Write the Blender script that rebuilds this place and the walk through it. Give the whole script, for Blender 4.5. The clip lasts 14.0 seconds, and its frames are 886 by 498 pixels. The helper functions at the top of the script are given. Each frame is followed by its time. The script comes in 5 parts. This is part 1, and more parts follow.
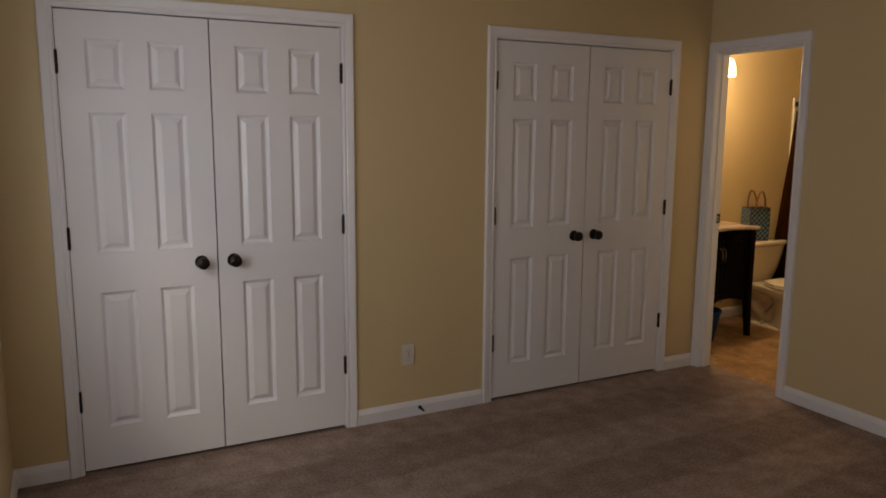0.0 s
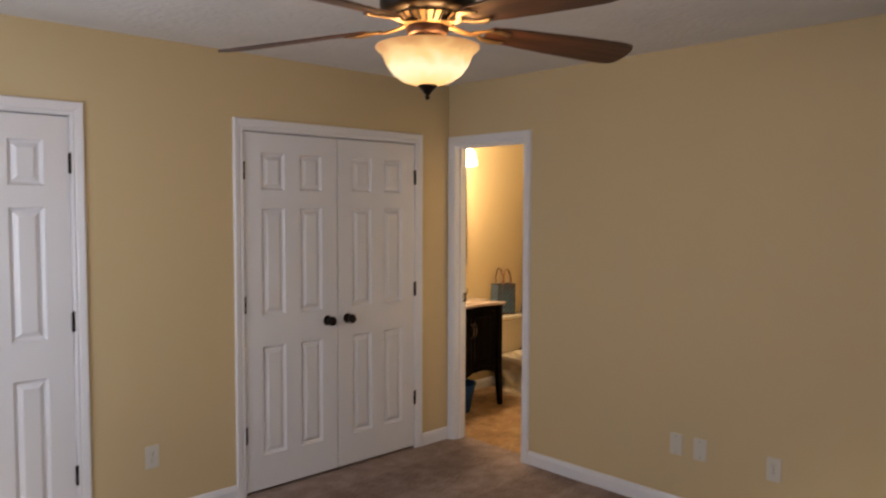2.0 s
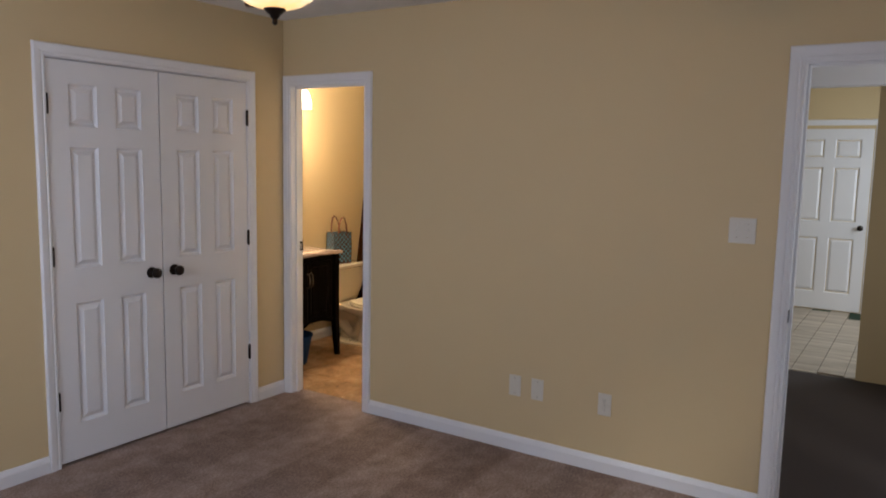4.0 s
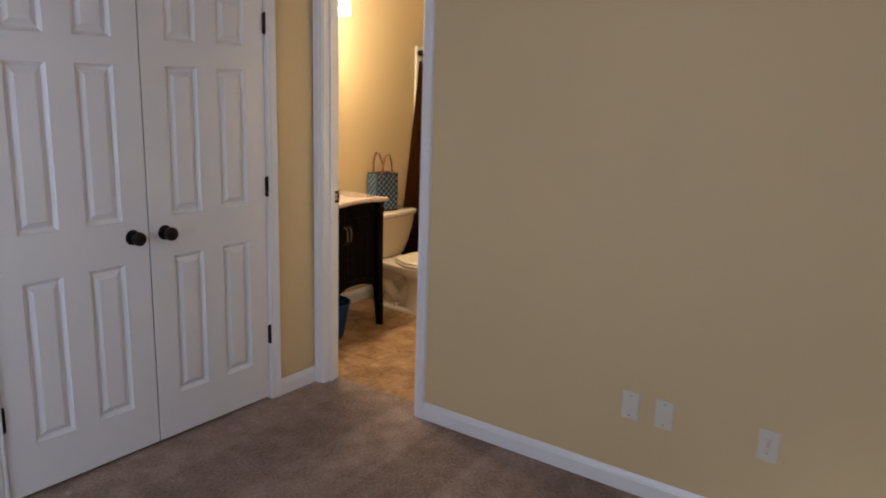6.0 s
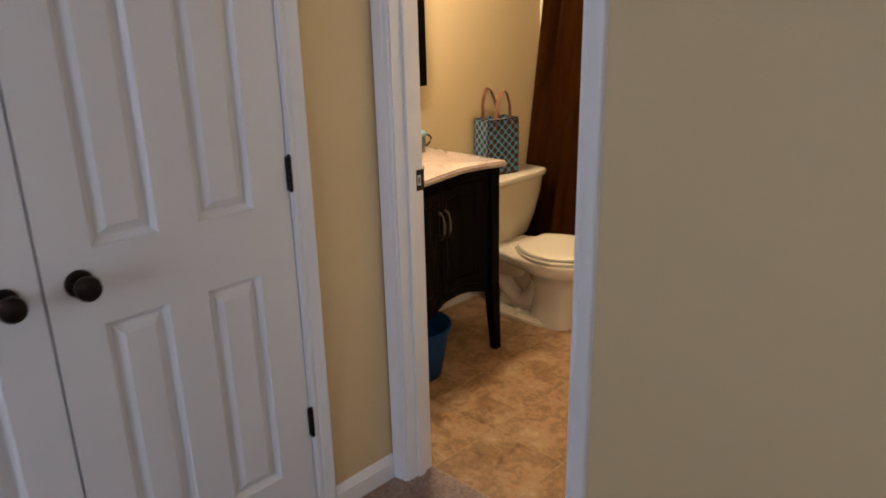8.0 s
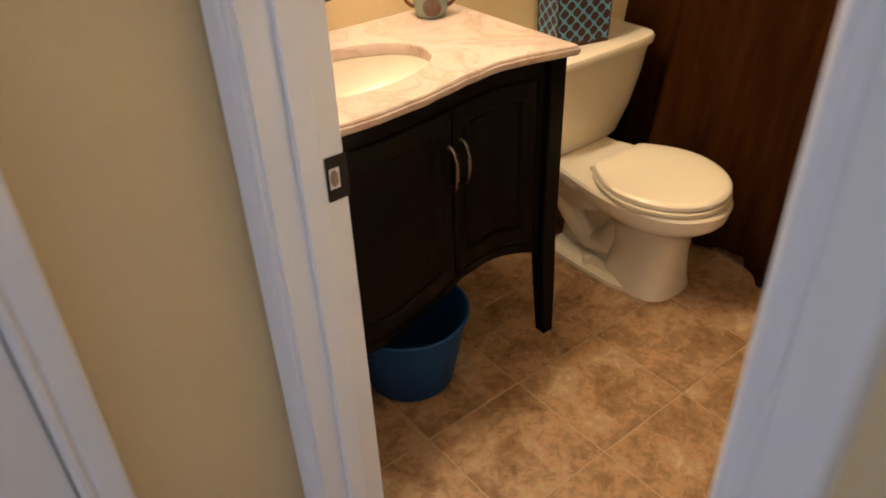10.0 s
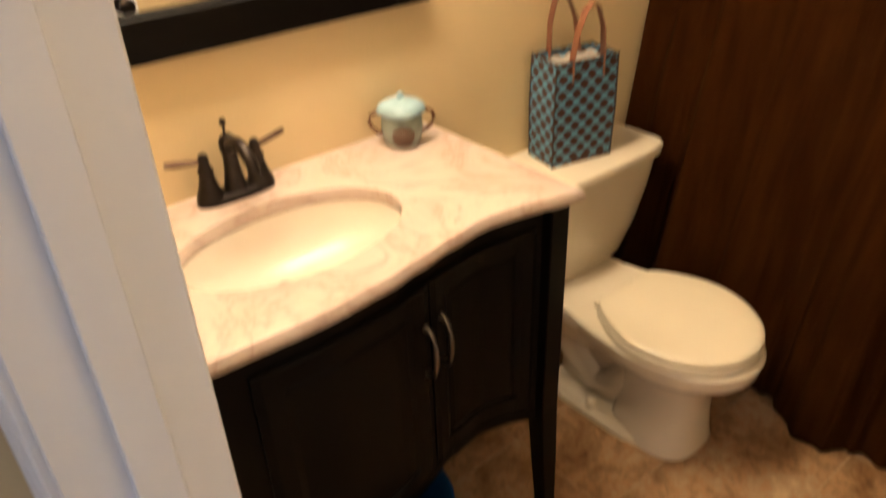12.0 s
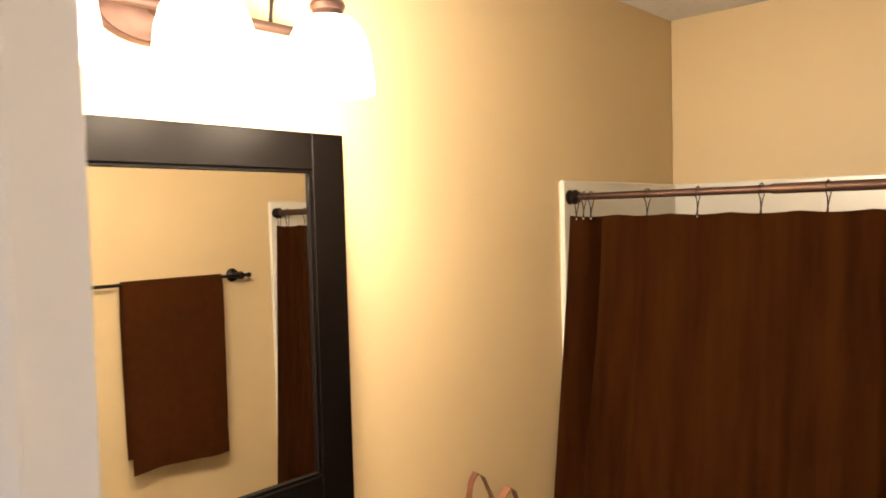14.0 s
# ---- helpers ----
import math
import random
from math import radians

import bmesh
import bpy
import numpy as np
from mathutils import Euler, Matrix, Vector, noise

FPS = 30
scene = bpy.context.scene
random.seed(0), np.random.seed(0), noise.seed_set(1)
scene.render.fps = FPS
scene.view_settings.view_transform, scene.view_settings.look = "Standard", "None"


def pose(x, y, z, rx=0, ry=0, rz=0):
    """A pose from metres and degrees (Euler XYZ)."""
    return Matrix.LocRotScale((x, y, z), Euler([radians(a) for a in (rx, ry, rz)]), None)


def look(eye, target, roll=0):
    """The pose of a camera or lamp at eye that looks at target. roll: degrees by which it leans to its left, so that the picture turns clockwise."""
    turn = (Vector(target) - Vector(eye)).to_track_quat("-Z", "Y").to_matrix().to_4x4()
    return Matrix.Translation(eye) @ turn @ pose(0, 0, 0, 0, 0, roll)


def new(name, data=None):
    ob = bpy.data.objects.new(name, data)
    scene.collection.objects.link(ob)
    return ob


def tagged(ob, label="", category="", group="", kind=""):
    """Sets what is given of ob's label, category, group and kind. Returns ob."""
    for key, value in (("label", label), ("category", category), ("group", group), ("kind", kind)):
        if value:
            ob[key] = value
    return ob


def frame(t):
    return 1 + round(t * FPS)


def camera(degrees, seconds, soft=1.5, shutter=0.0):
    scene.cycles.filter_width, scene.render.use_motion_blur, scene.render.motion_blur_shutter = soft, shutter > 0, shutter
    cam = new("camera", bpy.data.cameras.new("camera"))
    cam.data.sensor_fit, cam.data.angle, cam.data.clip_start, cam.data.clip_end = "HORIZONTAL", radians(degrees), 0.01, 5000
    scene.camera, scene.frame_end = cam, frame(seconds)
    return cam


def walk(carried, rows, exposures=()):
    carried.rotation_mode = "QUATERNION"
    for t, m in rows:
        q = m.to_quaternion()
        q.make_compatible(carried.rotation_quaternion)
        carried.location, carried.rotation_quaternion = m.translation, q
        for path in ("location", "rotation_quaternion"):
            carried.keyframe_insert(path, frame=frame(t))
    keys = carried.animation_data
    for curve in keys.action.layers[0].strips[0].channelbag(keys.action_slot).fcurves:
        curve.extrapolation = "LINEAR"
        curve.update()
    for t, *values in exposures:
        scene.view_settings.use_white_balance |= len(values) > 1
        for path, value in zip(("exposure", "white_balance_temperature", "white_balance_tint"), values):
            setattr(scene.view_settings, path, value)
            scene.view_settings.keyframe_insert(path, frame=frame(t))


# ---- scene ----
cam = camera(61.5, 14.0, soft=1.7, shutter=0.5)
PATH = [
    (0, (-3.686, -3.522, 1.54), (-2.784, -1.765, 1.225), 0.4),
    (0.5, (-3.634, -3.58, 1.545), (-2.713, -1.828, 1.261), 0.7),
    (1, (-3.557, -3.655, 1.574), (-2.508, -1.975, 1.29), -0.2),
    (1.5, (-3.57, -3.683, 1.593), (-2.339, -2.121, 1.378), 0.1),
    (2, (-3.582, -3.685, 1.61), (-2.202, -2.243, 1.499), 0.2),
    (2.5, (-3.6, -3.692, 1.625), (-2.138, -2.328, 1.621), 0.4),
    (3, (-3.61, -3.682, 1.617), (-2.022, -2.465, 1.608), 0.4),
    (3.2, (-3.62, -3.658, 1.608), (-1.965, -2.536, 1.562), 0.7),
    (5.3, (-3.055, -3.095, 1.568), (-1.453, -1.97, 1.158), 0.6),
    (5.5, (-2.942, -2.978, 1.566), (-1.316, -1.876, 1.186), 0.9),
    (6, (-2.661, -2.697, 1.584), (-1.071, -1.567, 1.143), 1.9),
    (6.5, (-2.324, -2.421, 1.542), (-0.815, -1.21, 1.034), 1.1),
    (7, (-2.025, -2.133, 1.526), (-0.564, -0.904, 0.928), 1.8),
    (7.5, (-1.724, -1.812, 1.542), (-0.3, -0.585, 0.859), 1.8),
    (8, (-1.387, -1.588, 1.494), (-0.031, -0.271, 0.852), -1.3),
    (10.3, (-0.209, -0.68, 1.44), (0.773, 0.595, 0.252), -1.5),
    (10.5, (-0.156, -0.601, 1.445), (0.854, 0.62, 0.224), -1.4),
    (11, (-0.082, -0.514, 1.419), (0.946, 0.631, 0.141), -1.7),
    (11.5, (-0.021, -0.476, 1.407), (0.956, 0.699, 0.116), -2.2),
    (12, (-0.013, -0.465, 1.496), (1.054, 0.862, 0.446), -2.2),
    (12.5, (-0.017, -0.442, 1.585), (1.241, 0.915, 0.828), -2.3),
    (13, (-0.078, -0.467, 1.687), (1.274, 0.956, 1.301), -0.9),
    (13.5, (-0.1, -0.458, 1.738), (1.359, 0.906, 1.641), -0.3),
    (14, (-0.044, -0.422, 1.727), (1.434, 0.922, 1.642), -1.4),
]
EXPOSURES = [(0.0, -1.45, 8300, 12), (0.5, -0.95, 7900, 12), (1.0, -0.9, 7900, 12), (1.5, -0.66, 7700, 12), (2.5, -0.5, 6900, 10), (5.5, -0.4, 6150, 9),
             (8.0, -0.47, 6050, 8), (10.5, -0.34, 6150, 9), (11.0, -0.38, 6200, 9), (11.5, -0.38, 6200, 9), (12.5, -0.24, 6100, 10), (13.0, -0.08, 5900, 10), (14.0, -0.13, 5750, 9)]
walk(cam, [(t, look(eye, target, roll)) for t, eye, target, roll in PATH], EXPOSURES)

# ---- world and large lights ----
world = bpy.data.worlds.new("sky")
scene.world = world
world.use_nodes = True
wn = world.node_tree.nodes
sky = wn.new("ShaderNodeTexSky")
sky.sky_type = "NISHITA"
sky.sun_disc = False
sky.sun_elevation, sky.sun_rotation = radians(35), radians(200)
wn["Background"].inputs["Strength"].default_value = 0.08
world.node_tree.links.new(sky.outputs["Color"], wn["Background"].inputs["Color"])


def lamp(name, kind, m, power, color, **sizes):
    data = bpy.data.lights.new(name, kind)
    data.energy, data.color = power, color
    for key, value in sizes.items():
        if key == "size":
            data.size = value
        elif key == "size_y":
            data.shape = "RECTANGLE"
            data.size_y = value
        elif key == "radius":
            data.shadow_soft_size = value
        elif key == "angle":
            data.angle = value
    if kind == "SPOT":   # the open mouth of a bell shade
        data.spot_size, data.spot_blend = radians(165), 1.0
    ob = new(name, data)
    ob.matrix_world = m
    return ob


sun = lamp("sun", "SUN", look((0, 0, 0), (0.8, 0.9, -0.9)), 0.8, (1.0, 0.95, 0.88), angle=radians(12))
DAY = (0.72, 0.81, 1.0)
WARM = (1.0, 0.745, 0.48)
lamp("window_light_west", "AREA", look((-3.99, -1.2, 1.40), (-2.6, -1.0, 1.25)), 31, DAY, size=1.12, size_y=1.15)
# fill from an assumed south window that is never in view
lamp("assumed_light_south", "AREA", look((-1.9, -4.09, 1.42), (-1.9, -2.6, 1.3)), 10, DAY, size=1.7, size_y=1.15)
# added fill with no known source, brightens the beam across the hall
lamp("hall_fill_near", "AREA", look((0.75, -4.42, 1.5), (0.75, -2.6, 1.4)), 16, (0.95, 0.95, 1.0), size=0.85, size_y=1.1)
# unseen fill added to light the far end of the hall
lamp("hall_fill_far", "AREA", look((4.1, -4.15, 1.5), (4.1, -2.6, 1.2)), 40, (0.9, 0.95, 1.0), size=1.6, size_y=1.1)
SHADES_X = (0.338, 0.586, 0.834)
BULB_Y, BULB_Z = 0.645, 1.957
for x in SHADES_X:
    lamp("vanity_bulb_light", "POINT", pose(x, BULB_Y - 0.03, BULB_Z + 0.04), 17, WARM, radius=0.06)
    lamp("vanity_down_light", "SPOT", pose(x, BULB_Y - 0.02, BULB_Z + 0.02, 8, 0, 0), 11, WARM, radius=0.06)
FAN_X, FAN_Y = -2.066, -2.032
for a in (20, 140, 260):
    lamp("fan_bulb_light", "POINT", pose(FAN_X + 0.07 * math.cos(radians(a)), FAN_Y + 0.07 * math.sin(radians(a)), 2.06), 3.4, (1.0, 0.62, 0.3), radius=0.025)

# ---- materials ----


def material(name, color, rough=0.5, metal=0.0, vary=0.06, scale=6.0, grain=0.0, grain_scale=300.0, coat=0.0, spec=0.5, rand=0.0):
    """Principled surface: two scales of colour variation and a fine relief."""
    m = bpy.data.materials.new(name)
    m.use_nodes = True
    t = m.node_tree
    n, l = t.nodes, t.links
    b = n["Principled BSDF"]
    b.inputs["Roughness"].default_value = rough
    b.inputs["Metallic"].default_value = metal
    b.inputs["Coat Weight"].default_value = coat
    b.inputs["Specular IOR Level"].default_value = spec
    co = n.new("ShaderNodeTexCoord")
    geo = n.new("ShaderNodeNewGeometry")
    big = n.new("ShaderNodeTexNoise")
    big.inputs["Scale"].default_value = scale
    big.inputs["Detail"].default_value = 5
    l.new(geo.outputs["Position"], big.inputs["Vector"])
    mix = n.new("ShaderNodeMix")
    mix.data_type = "RGBA"
    mix.inputs["A"].default_value = (*[c * (1 - vary) for c in color], 1)
    mix.inputs["B"].default_value = (*[min(1, c * (1 + vary)) for c in color], 1)
    l.new(big.outputs["Fac"], mix.inputs["Factor"])
    out = mix.outputs["Result"]
    if rand:
        info = n.new("ShaderNodeObjectInfo")
        hsv = n.new("ShaderNodeHueSaturation")
        mr = n.new("ShaderNodeMapRange")
        mr.inputs["To Min"].default_value, mr.inputs["To Max"].default_value = 1 - rand, 1 + rand
        l.new(info.outputs["Random"], mr.inputs["Value"])
        l.new(mr.outputs["Result"], hsv.inputs["Value"])
        l.new(out, hsv.inputs["Color"])
        out = hsv.outputs["Color"]
    l.new(out, b.inputs["Base Color"])
    rr = n.new("ShaderNodeMapRange")
    rr.inputs["To Min"].default_value, rr.inputs["To Max"].default_value = max(0, rough - 0.06), min(1, rough + 0.06)
    l.new(big.outputs["Fac"], rr.inputs["Value"])
    l.new(rr.outputs["Result"], b.inputs["Roughness"])
    if grain:
        fine = n.new("ShaderNodeTexNoise")
        fine.inputs["Scale"].default_value = grain_scale
        fine.inputs["Detail"].default_value = 3
        l.new(geo.outputs["Position"], fine.inputs["Vector"])
        bump = n.new("ShaderNodeBump")
        bump.inputs["Strength"].default_value = 1.0
        bump.inputs["Distance"].default_value = grain
        l.new(fine.outputs["Fac"], bump.inputs["Height"])
        l.new(bump.outputs["Normal"], b.inputs["Normal"])
    return m


def nodes_of(m):
    t = m.node_tree
    return t.nodes, t.links, t.nodes["Principled BSDF"]


def ramp(n, stops):
    r = n.new("ShaderNodeValToRGB")
    e = r.color_ramp.elements
    while len(e) < len(stops):
        e.new(0.5)
    for el, (p, c) in zip(e, stops):
        el.position, el.color = p, (*c, 1)
    return r


WALL = material("beige_wall_paint", (0.61, 0.480, 0.278), 0.6, vary=0.035, scale=1.6, grain=0.0006, grain_scale=130)
CEIL = material("white_stippled_ceiling", (0.70, 0.695, 0.69), 0.85, vary=0.12, scale=4, grain=0.006, grain_scale=30)
TRIM = material("white_gloss_trim", (0.75, 0.755, 0.785), 0.32, vary=0.015, scale=3, grain=0.00012, grain_scale=60)
DOOR = material("white_door_paint", (0.735, 0.74, 0.77), 0.36, vary=0.015, scale=2.5, grain=0.00025, grain_scale=90)
PLATE = material("white_plastic_plate", (0.64, 0.61, 0.55), 0.35, vary=0.01)
DARK = material("dark_slot", (0.02, 0.02, 0.02), 0.6)
BRONZE = material("oil_rubbed_bronze", (0.022, 0.016, 0.014), 0.34, 0.75, vary=0.3, scale=40)
COPPER = material("worn_bronze_highlight", (0.09, 0.05, 0.037), 0.42, 0.8, vary=0.25, scale=60)
GOLD = material("antique_gold_detail", (0.26, 0.17, 0.085), 0.42, 0.6, vary=0.3, scale=50)
ESPRESSO = material("espresso_wood_stain", (0.0022, 0.0015, 0.0012), 0.42, vary=0.25, scale=8, grain=0.0001, grain_scale=200, spec=0.1)
CHROME = material("brushed_nickel", (0.62, 0.6, 0.57), 0.22, 1.0, vary=0.04)
NICKEL = material("dark_satin_nickel", (0.2, 0.18, 0.165), 0.3, 1.0, vary=0.04)
PORCELAIN = material("bone_white_porcelain", (0.72, 0.64, 0.5), 0.1, vary=0.01, coat=0.5)
SEAT = material("bone_plastic_seat", (0.74, 0.66, 0.5), 0.22, vary=0.01)
BASIN = material("cream_glazed_basin", (0.58, 0.52, 0.44), 0.3, vary=0.01, coat=0.15)
TUBWHITE = material("white_acrylic_surround", (0.66, 0.64, 0.58), 0.25, vary=0.01)
BUCKET = material("blue_speckled_plastic", (0.004, 0.047, 0.16), 0.55, vary=0.45, scale=130, grain=0.001, grain_scale=180, spec=0.25)
TOWEL = material("brown_terry_towel", (0.088, 0.026, 0.005), 0.95, vary=0.25, scale=30, grain=0.0035, grain_scale=420, spec=0.1)
LEATHER = material("tan_faux_leather", (0.13, 0.05, 0.028), 0.45, vary=0.15, scale=40, grain=0.0003)
STRAP = material("tan_strap", (0.17, 0.068, 0.036), 0.42, vary=0.15, scale=40, grain=0.0003)
LINING = material("dark_bag_lining", (0.03, 0.018, 0.014), 0.8)
RAWWOOD = material("raw_bored_wood", (0.3, 0.21, 0.14), 0.8, vary=0.25, scale=200)
TISSUE = material("white_tissue_paper", (0.3, 0.27, 0.24), 0.8)
HALLDARK = material("dark_hall_floor", (0.05, 0.038, 0.035), 0.95, vary=0.2, scale=40, grain=0.004)
STUDWALL = material("plain_closet_wall", (0.5, 0.45, 0.36), 0.8)
AQUA = material("aqua_glazed_ceramic", (0.26, 0.39, 0.44), 0.14, vary=0.15, scale=60, coat=0.6)
CELADON = material("grey_green_glaze", (0.2, 0.24, 0.21), 0.16, vary=0.2, scale=70, coat=0.5)
BROWNGLAZE = material("brown_ceramic_handle", (0.1, 0.035, 0.015), 0.25, vary=0.2)
GROUND = material("grass_ground", (0.07, 0.1, 0.04), 0.9, vary=0.3)


def carpet_material():
    m = material("taupe_pile_carpet", (0.17, 0.122, 0.105), 0.95, spec=0.1)
    n, l, b = nodes_of(m)
    geo = n.new("ShaderNodeNewGeometry")
    fine = n.new("ShaderNodeTexNoise")
    fine.inputs["Scale"].default_value, fine.inputs["Detail"].default_value, fine.inputs["Roughness"].default_value = 75, 5, 0.8
    mid = n.new("ShaderNodeTexNoise")
    mid.inputs["Scale"].default_value, mid.inputs["Detail"].default_value = 9, 6
    l.new(geo.outputs["Position"], fine.inputs["Vector"])
    l.new(geo.outputs["Position"], mid.inputs["Vector"])
    # sweeping marks left in the pile by the vacuum cleaner, in long overlapping bands
    wob = n.new("ShaderNodeTexNoise")
    wob.inputs["Scale"].default_value, wob.inputs["Detail"].default_value = 0.7, 1
    l.new(geo.outputs["Position"], wob.inputs["Vector"])
    sep = n.new("ShaderNodeSeparateXYZ")
    l.new(geo.outputs["Position"], sep.inputs[0])
    tilt = n.new("ShaderNodeMath")
    tilt.operation = "MULTIPLY_ADD"
    tilt.inputs[1].default_value = -0.045
    l.new(sep.outputs["X"], tilt.inputs[0])
    l.new(sep.outputs["Y"], tilt.inputs[2])
    add = n.new("ShaderNodeMath")
    add.operation = "MULTIPLY_ADD"
    add.inputs[1].default_value = 0.09
    l.new(wob.outputs["Fac"], add.inputs[0])
    l.new(tilt.outputs[0], add.inputs[2])
    mul = n.new("ShaderNodeMath")
    mul.operation = "MULTIPLY_ADD"
    mul.inputs[2].default_value = -0.14 * 2 * math.pi / 0.62
    mul.inputs[1].default_value = 2 * math.pi / 0.62
    l.new(add.outputs[0], mul.inputs[0])
    wave = n.new("ShaderNodeMath")
    wave.operation = "SINE"
    l.new(mul.outputs[0], wave.inputs[0])
    cut = n.new("ShaderNodeMapRange")
    cut.inputs["From Min"].default_value, cut.inputs["From Max"].default_value = 0.14, -0.14
    l.new(wave.outputs[0], cut.inputs["Value"])
    acc = None
    for source, weight in ((fine.outputs["Fac"], 1.0), (mid.outputs["Fac"], 0.42), (cut.outputs["Result"], 0.085)):
        k = n.new("ShaderNodeMath")
        k.operation = "MULTIPLY_ADD"
        k.inputs[1].default_value = weight
        k.inputs[2].default_value = 0.0
        l.new(source, k.inputs[0])
        if acc:
            l.new(acc.outputs[0], k.inputs[2])
        acc = k
    r = ramp(n, [(0.45, (0.135, 0.096, 0.081)), (0.72, (0.305, 0.224, 0.19)), (0.98, (0.54, 0.42, 0.365))])
    l.new(acc.outputs[0], r.inputs[0])
    l.new(r.outputs[0], b.inputs["Base Color"])
    bump = n.new("ShaderNodeBump")
    bump.inputs["Distance"].default_value = 0.012
    l.new(fine.outputs["Fac"], bump.inputs["Height"])
    l.new(bump.outputs["Normal"], b.inputs["Normal"])
    return m


def tile_material():
    m = material("slate_look_tile", (0.2, 0.13, 0.08), 0.34, spec=0.4)
    n, l, b = nodes_of(m)
    geo = n.new("ShaderNodeNewGeometry")
    info = n.new("ShaderNodeObjectInfo")
    off = n.new("ShaderNodeVectorMath")
    off.operation = "SCALE"
    off.inputs["Scale"].default_value = 6.7
    comb = n.new("ShaderNodeCombineXYZ")
    for i in range(3):
        l.new(info.outputs["Random"], comb.inputs[i])
    l.new(comb.outputs[0], off.inputs[0])
    add = n.new("ShaderNodeVectorMath")
    l.new(geo.outputs["Position"], add.inputs[0])
    l.new(off.outputs[0], add.inputs[1])
    a = n.new("ShaderNodeTexNoise")
    a.inputs["Scale"].default_value, a.inputs["Detail"].default_value, a.inputs["Distortion"].default_value = 7.5, 9, 0.6
    a.inputs["Roughness"].default_value = 0.6
    v = n.new("ShaderNodeTexNoise")
    v.inputs["Scale"].default_value, v.inputs["Detail"].default_value, v.inputs["Distortion"].default_value = 34, 8, 0.5
    v.inputs["Roughness"].default_value = 0.7
    l.new(add.outputs[0], a.inputs["Vector"])
    l.new(add.outputs[0], v.inputs["Vector"])
    mix = n.new("ShaderNodeMath")
    mix.operation = "MULTIPLY_ADD"
    mix.inputs[1].default_value = 0.60
    l.new(a.outputs["Fac"], mix.inputs[0])
    half = n.new("ShaderNodeMath")
    half.operation = "MULTIPLY"
    half.inputs[1].default_value = 0.50
    l.new(v.outputs["Fac"], half.inputs[0])
    l.new(half.outputs[0], mix.inputs[2])
    r = ramp(n, [(0.40, (0.13, 0.064, 0.026)), (0.465, (0.215, 0.112, 0.046)), (0.525, (0.25, 0.155, 0.078)), (0.575, (0.37, 0.205, 0.098)), (0.62, (0.34, 0.23, 0.135)), (0.69, (0.47, 0.33, 0.19))])
    l.new(mix.outputs[0], r.inputs[0])
    l.new(r.outputs[0], b.inputs["Base Color"])
    bump = n.new("ShaderNodeBump")
    bump.inputs["Distance"].default_value = 0.003
    l.new(mix.outputs[0], bump.inputs["Height"])
    l.new(bump.outputs["Normal"], b.inputs["Normal"])
    return m


def marble_material():
    m = material("pink_beige_marble", (0.7, 0.58, 0.48), 0.13, coat=0.3)
    n, l, b = nodes_of(m)
    geo = n.new("ShaderNodeNewGeometry")
    a = n.new("ShaderNodeTexNoise")
    a.inputs["Scale"].default_value, a.inputs["Detail"].default_value, a.inputs["Distortion"].default_value = 4.5, 9, 1.5
    a.inputs["Roughness"].default_value = 0.62
    l.new(geo.outputs["Position"], a.inputs["Vector"])
    r = ramp(n, [(0.3, (0.51, 0.42, 0.365)), (0.42, (0.48, 0.385, 0.335)), (0.475, (0.455, 0.35, 0.3)), (0.495, (0.41, 0.295, 0.25)), (0.515, (0.475, 0.375, 0.325)), (0.6, (0.51, 0.41, 0.36)), (0.75, (0.46, 0.36, 0.31))])
    l.new(a.outputs["Fac"], r.inputs[0])
    l.new(r.outputs[0], b.inputs["Base Color"])
    return m


def wood_material(name, dark, light, rough, axis=0, spread=26.0):
    m = material(name, light, rough)
    n, l, b = nodes_of(m)
    co = n.new("ShaderNodeTexCoord")
    mp = n.new("ShaderNodeMapping")
    s = [spread, spread, spread]
    s[axis] = 1.6
    mp.inputs["Scale"].default_value = s
    l.new(co.outputs["Object"], mp.inputs["Vector"])
    a = n.new("ShaderNodeTexNoise")
    a.inputs["Scale"].default_value, a.inputs["Detail"].default_value, a.inputs["Distortion"].default_value = 1.0, 6, 0.8
    l.new(mp.outputs[0], a.inputs["Vector"])
    r = ramp(n, [(0.35, dark), (0.65, light)])
    l.new(a.outputs["Fac"], r.inputs[0])
    l.new(r.outputs[0], b.inputs["Base Color"])
    return m


def curtain_material():
    m = material("brown_fabric_curtain", (0.055, 0.0185, 0.0072), 0.8, vary=0.22, scale=3, spec=0.03)
    n, l, b = nodes_of(m)
    co = n.new("ShaderNodeNewGeometry")
    mp = n.new("ShaderNodeMapping")
    mp.inputs["Scale"].default_value = (24, 24, 0.22)
    l.new(co.outputs["Position"], mp.inputs["Vector"])
    a = n.new("ShaderNodeTexNoise")
    a.inputs["Scale"].default_value, a.inputs["Detail"].default_value = 1.0, 2
    l.new(mp.outputs[0], a.inputs["Vector"])
    bump = n.new("ShaderNodeBump")
    bump.inputs["Distance"].default_value = 0.006
    l.new(a.outputs["Fac"], bump.inputs["Height"])
    l.new(bump.outputs["Normal"], b.inputs["Normal"])
    # upright darker and lighter streaks: crease shade and satin sheen put into the colour
    r = ramp(n, [(0.3, (0.034, 0.0098, 0.0017)), (0.7, (0.055, 0.0172, 0.003))])
    l.new(a.outputs["Fac"], r.inputs[0])
    l.new(r.outputs[0], b.inputs["Base Color"])
    return m


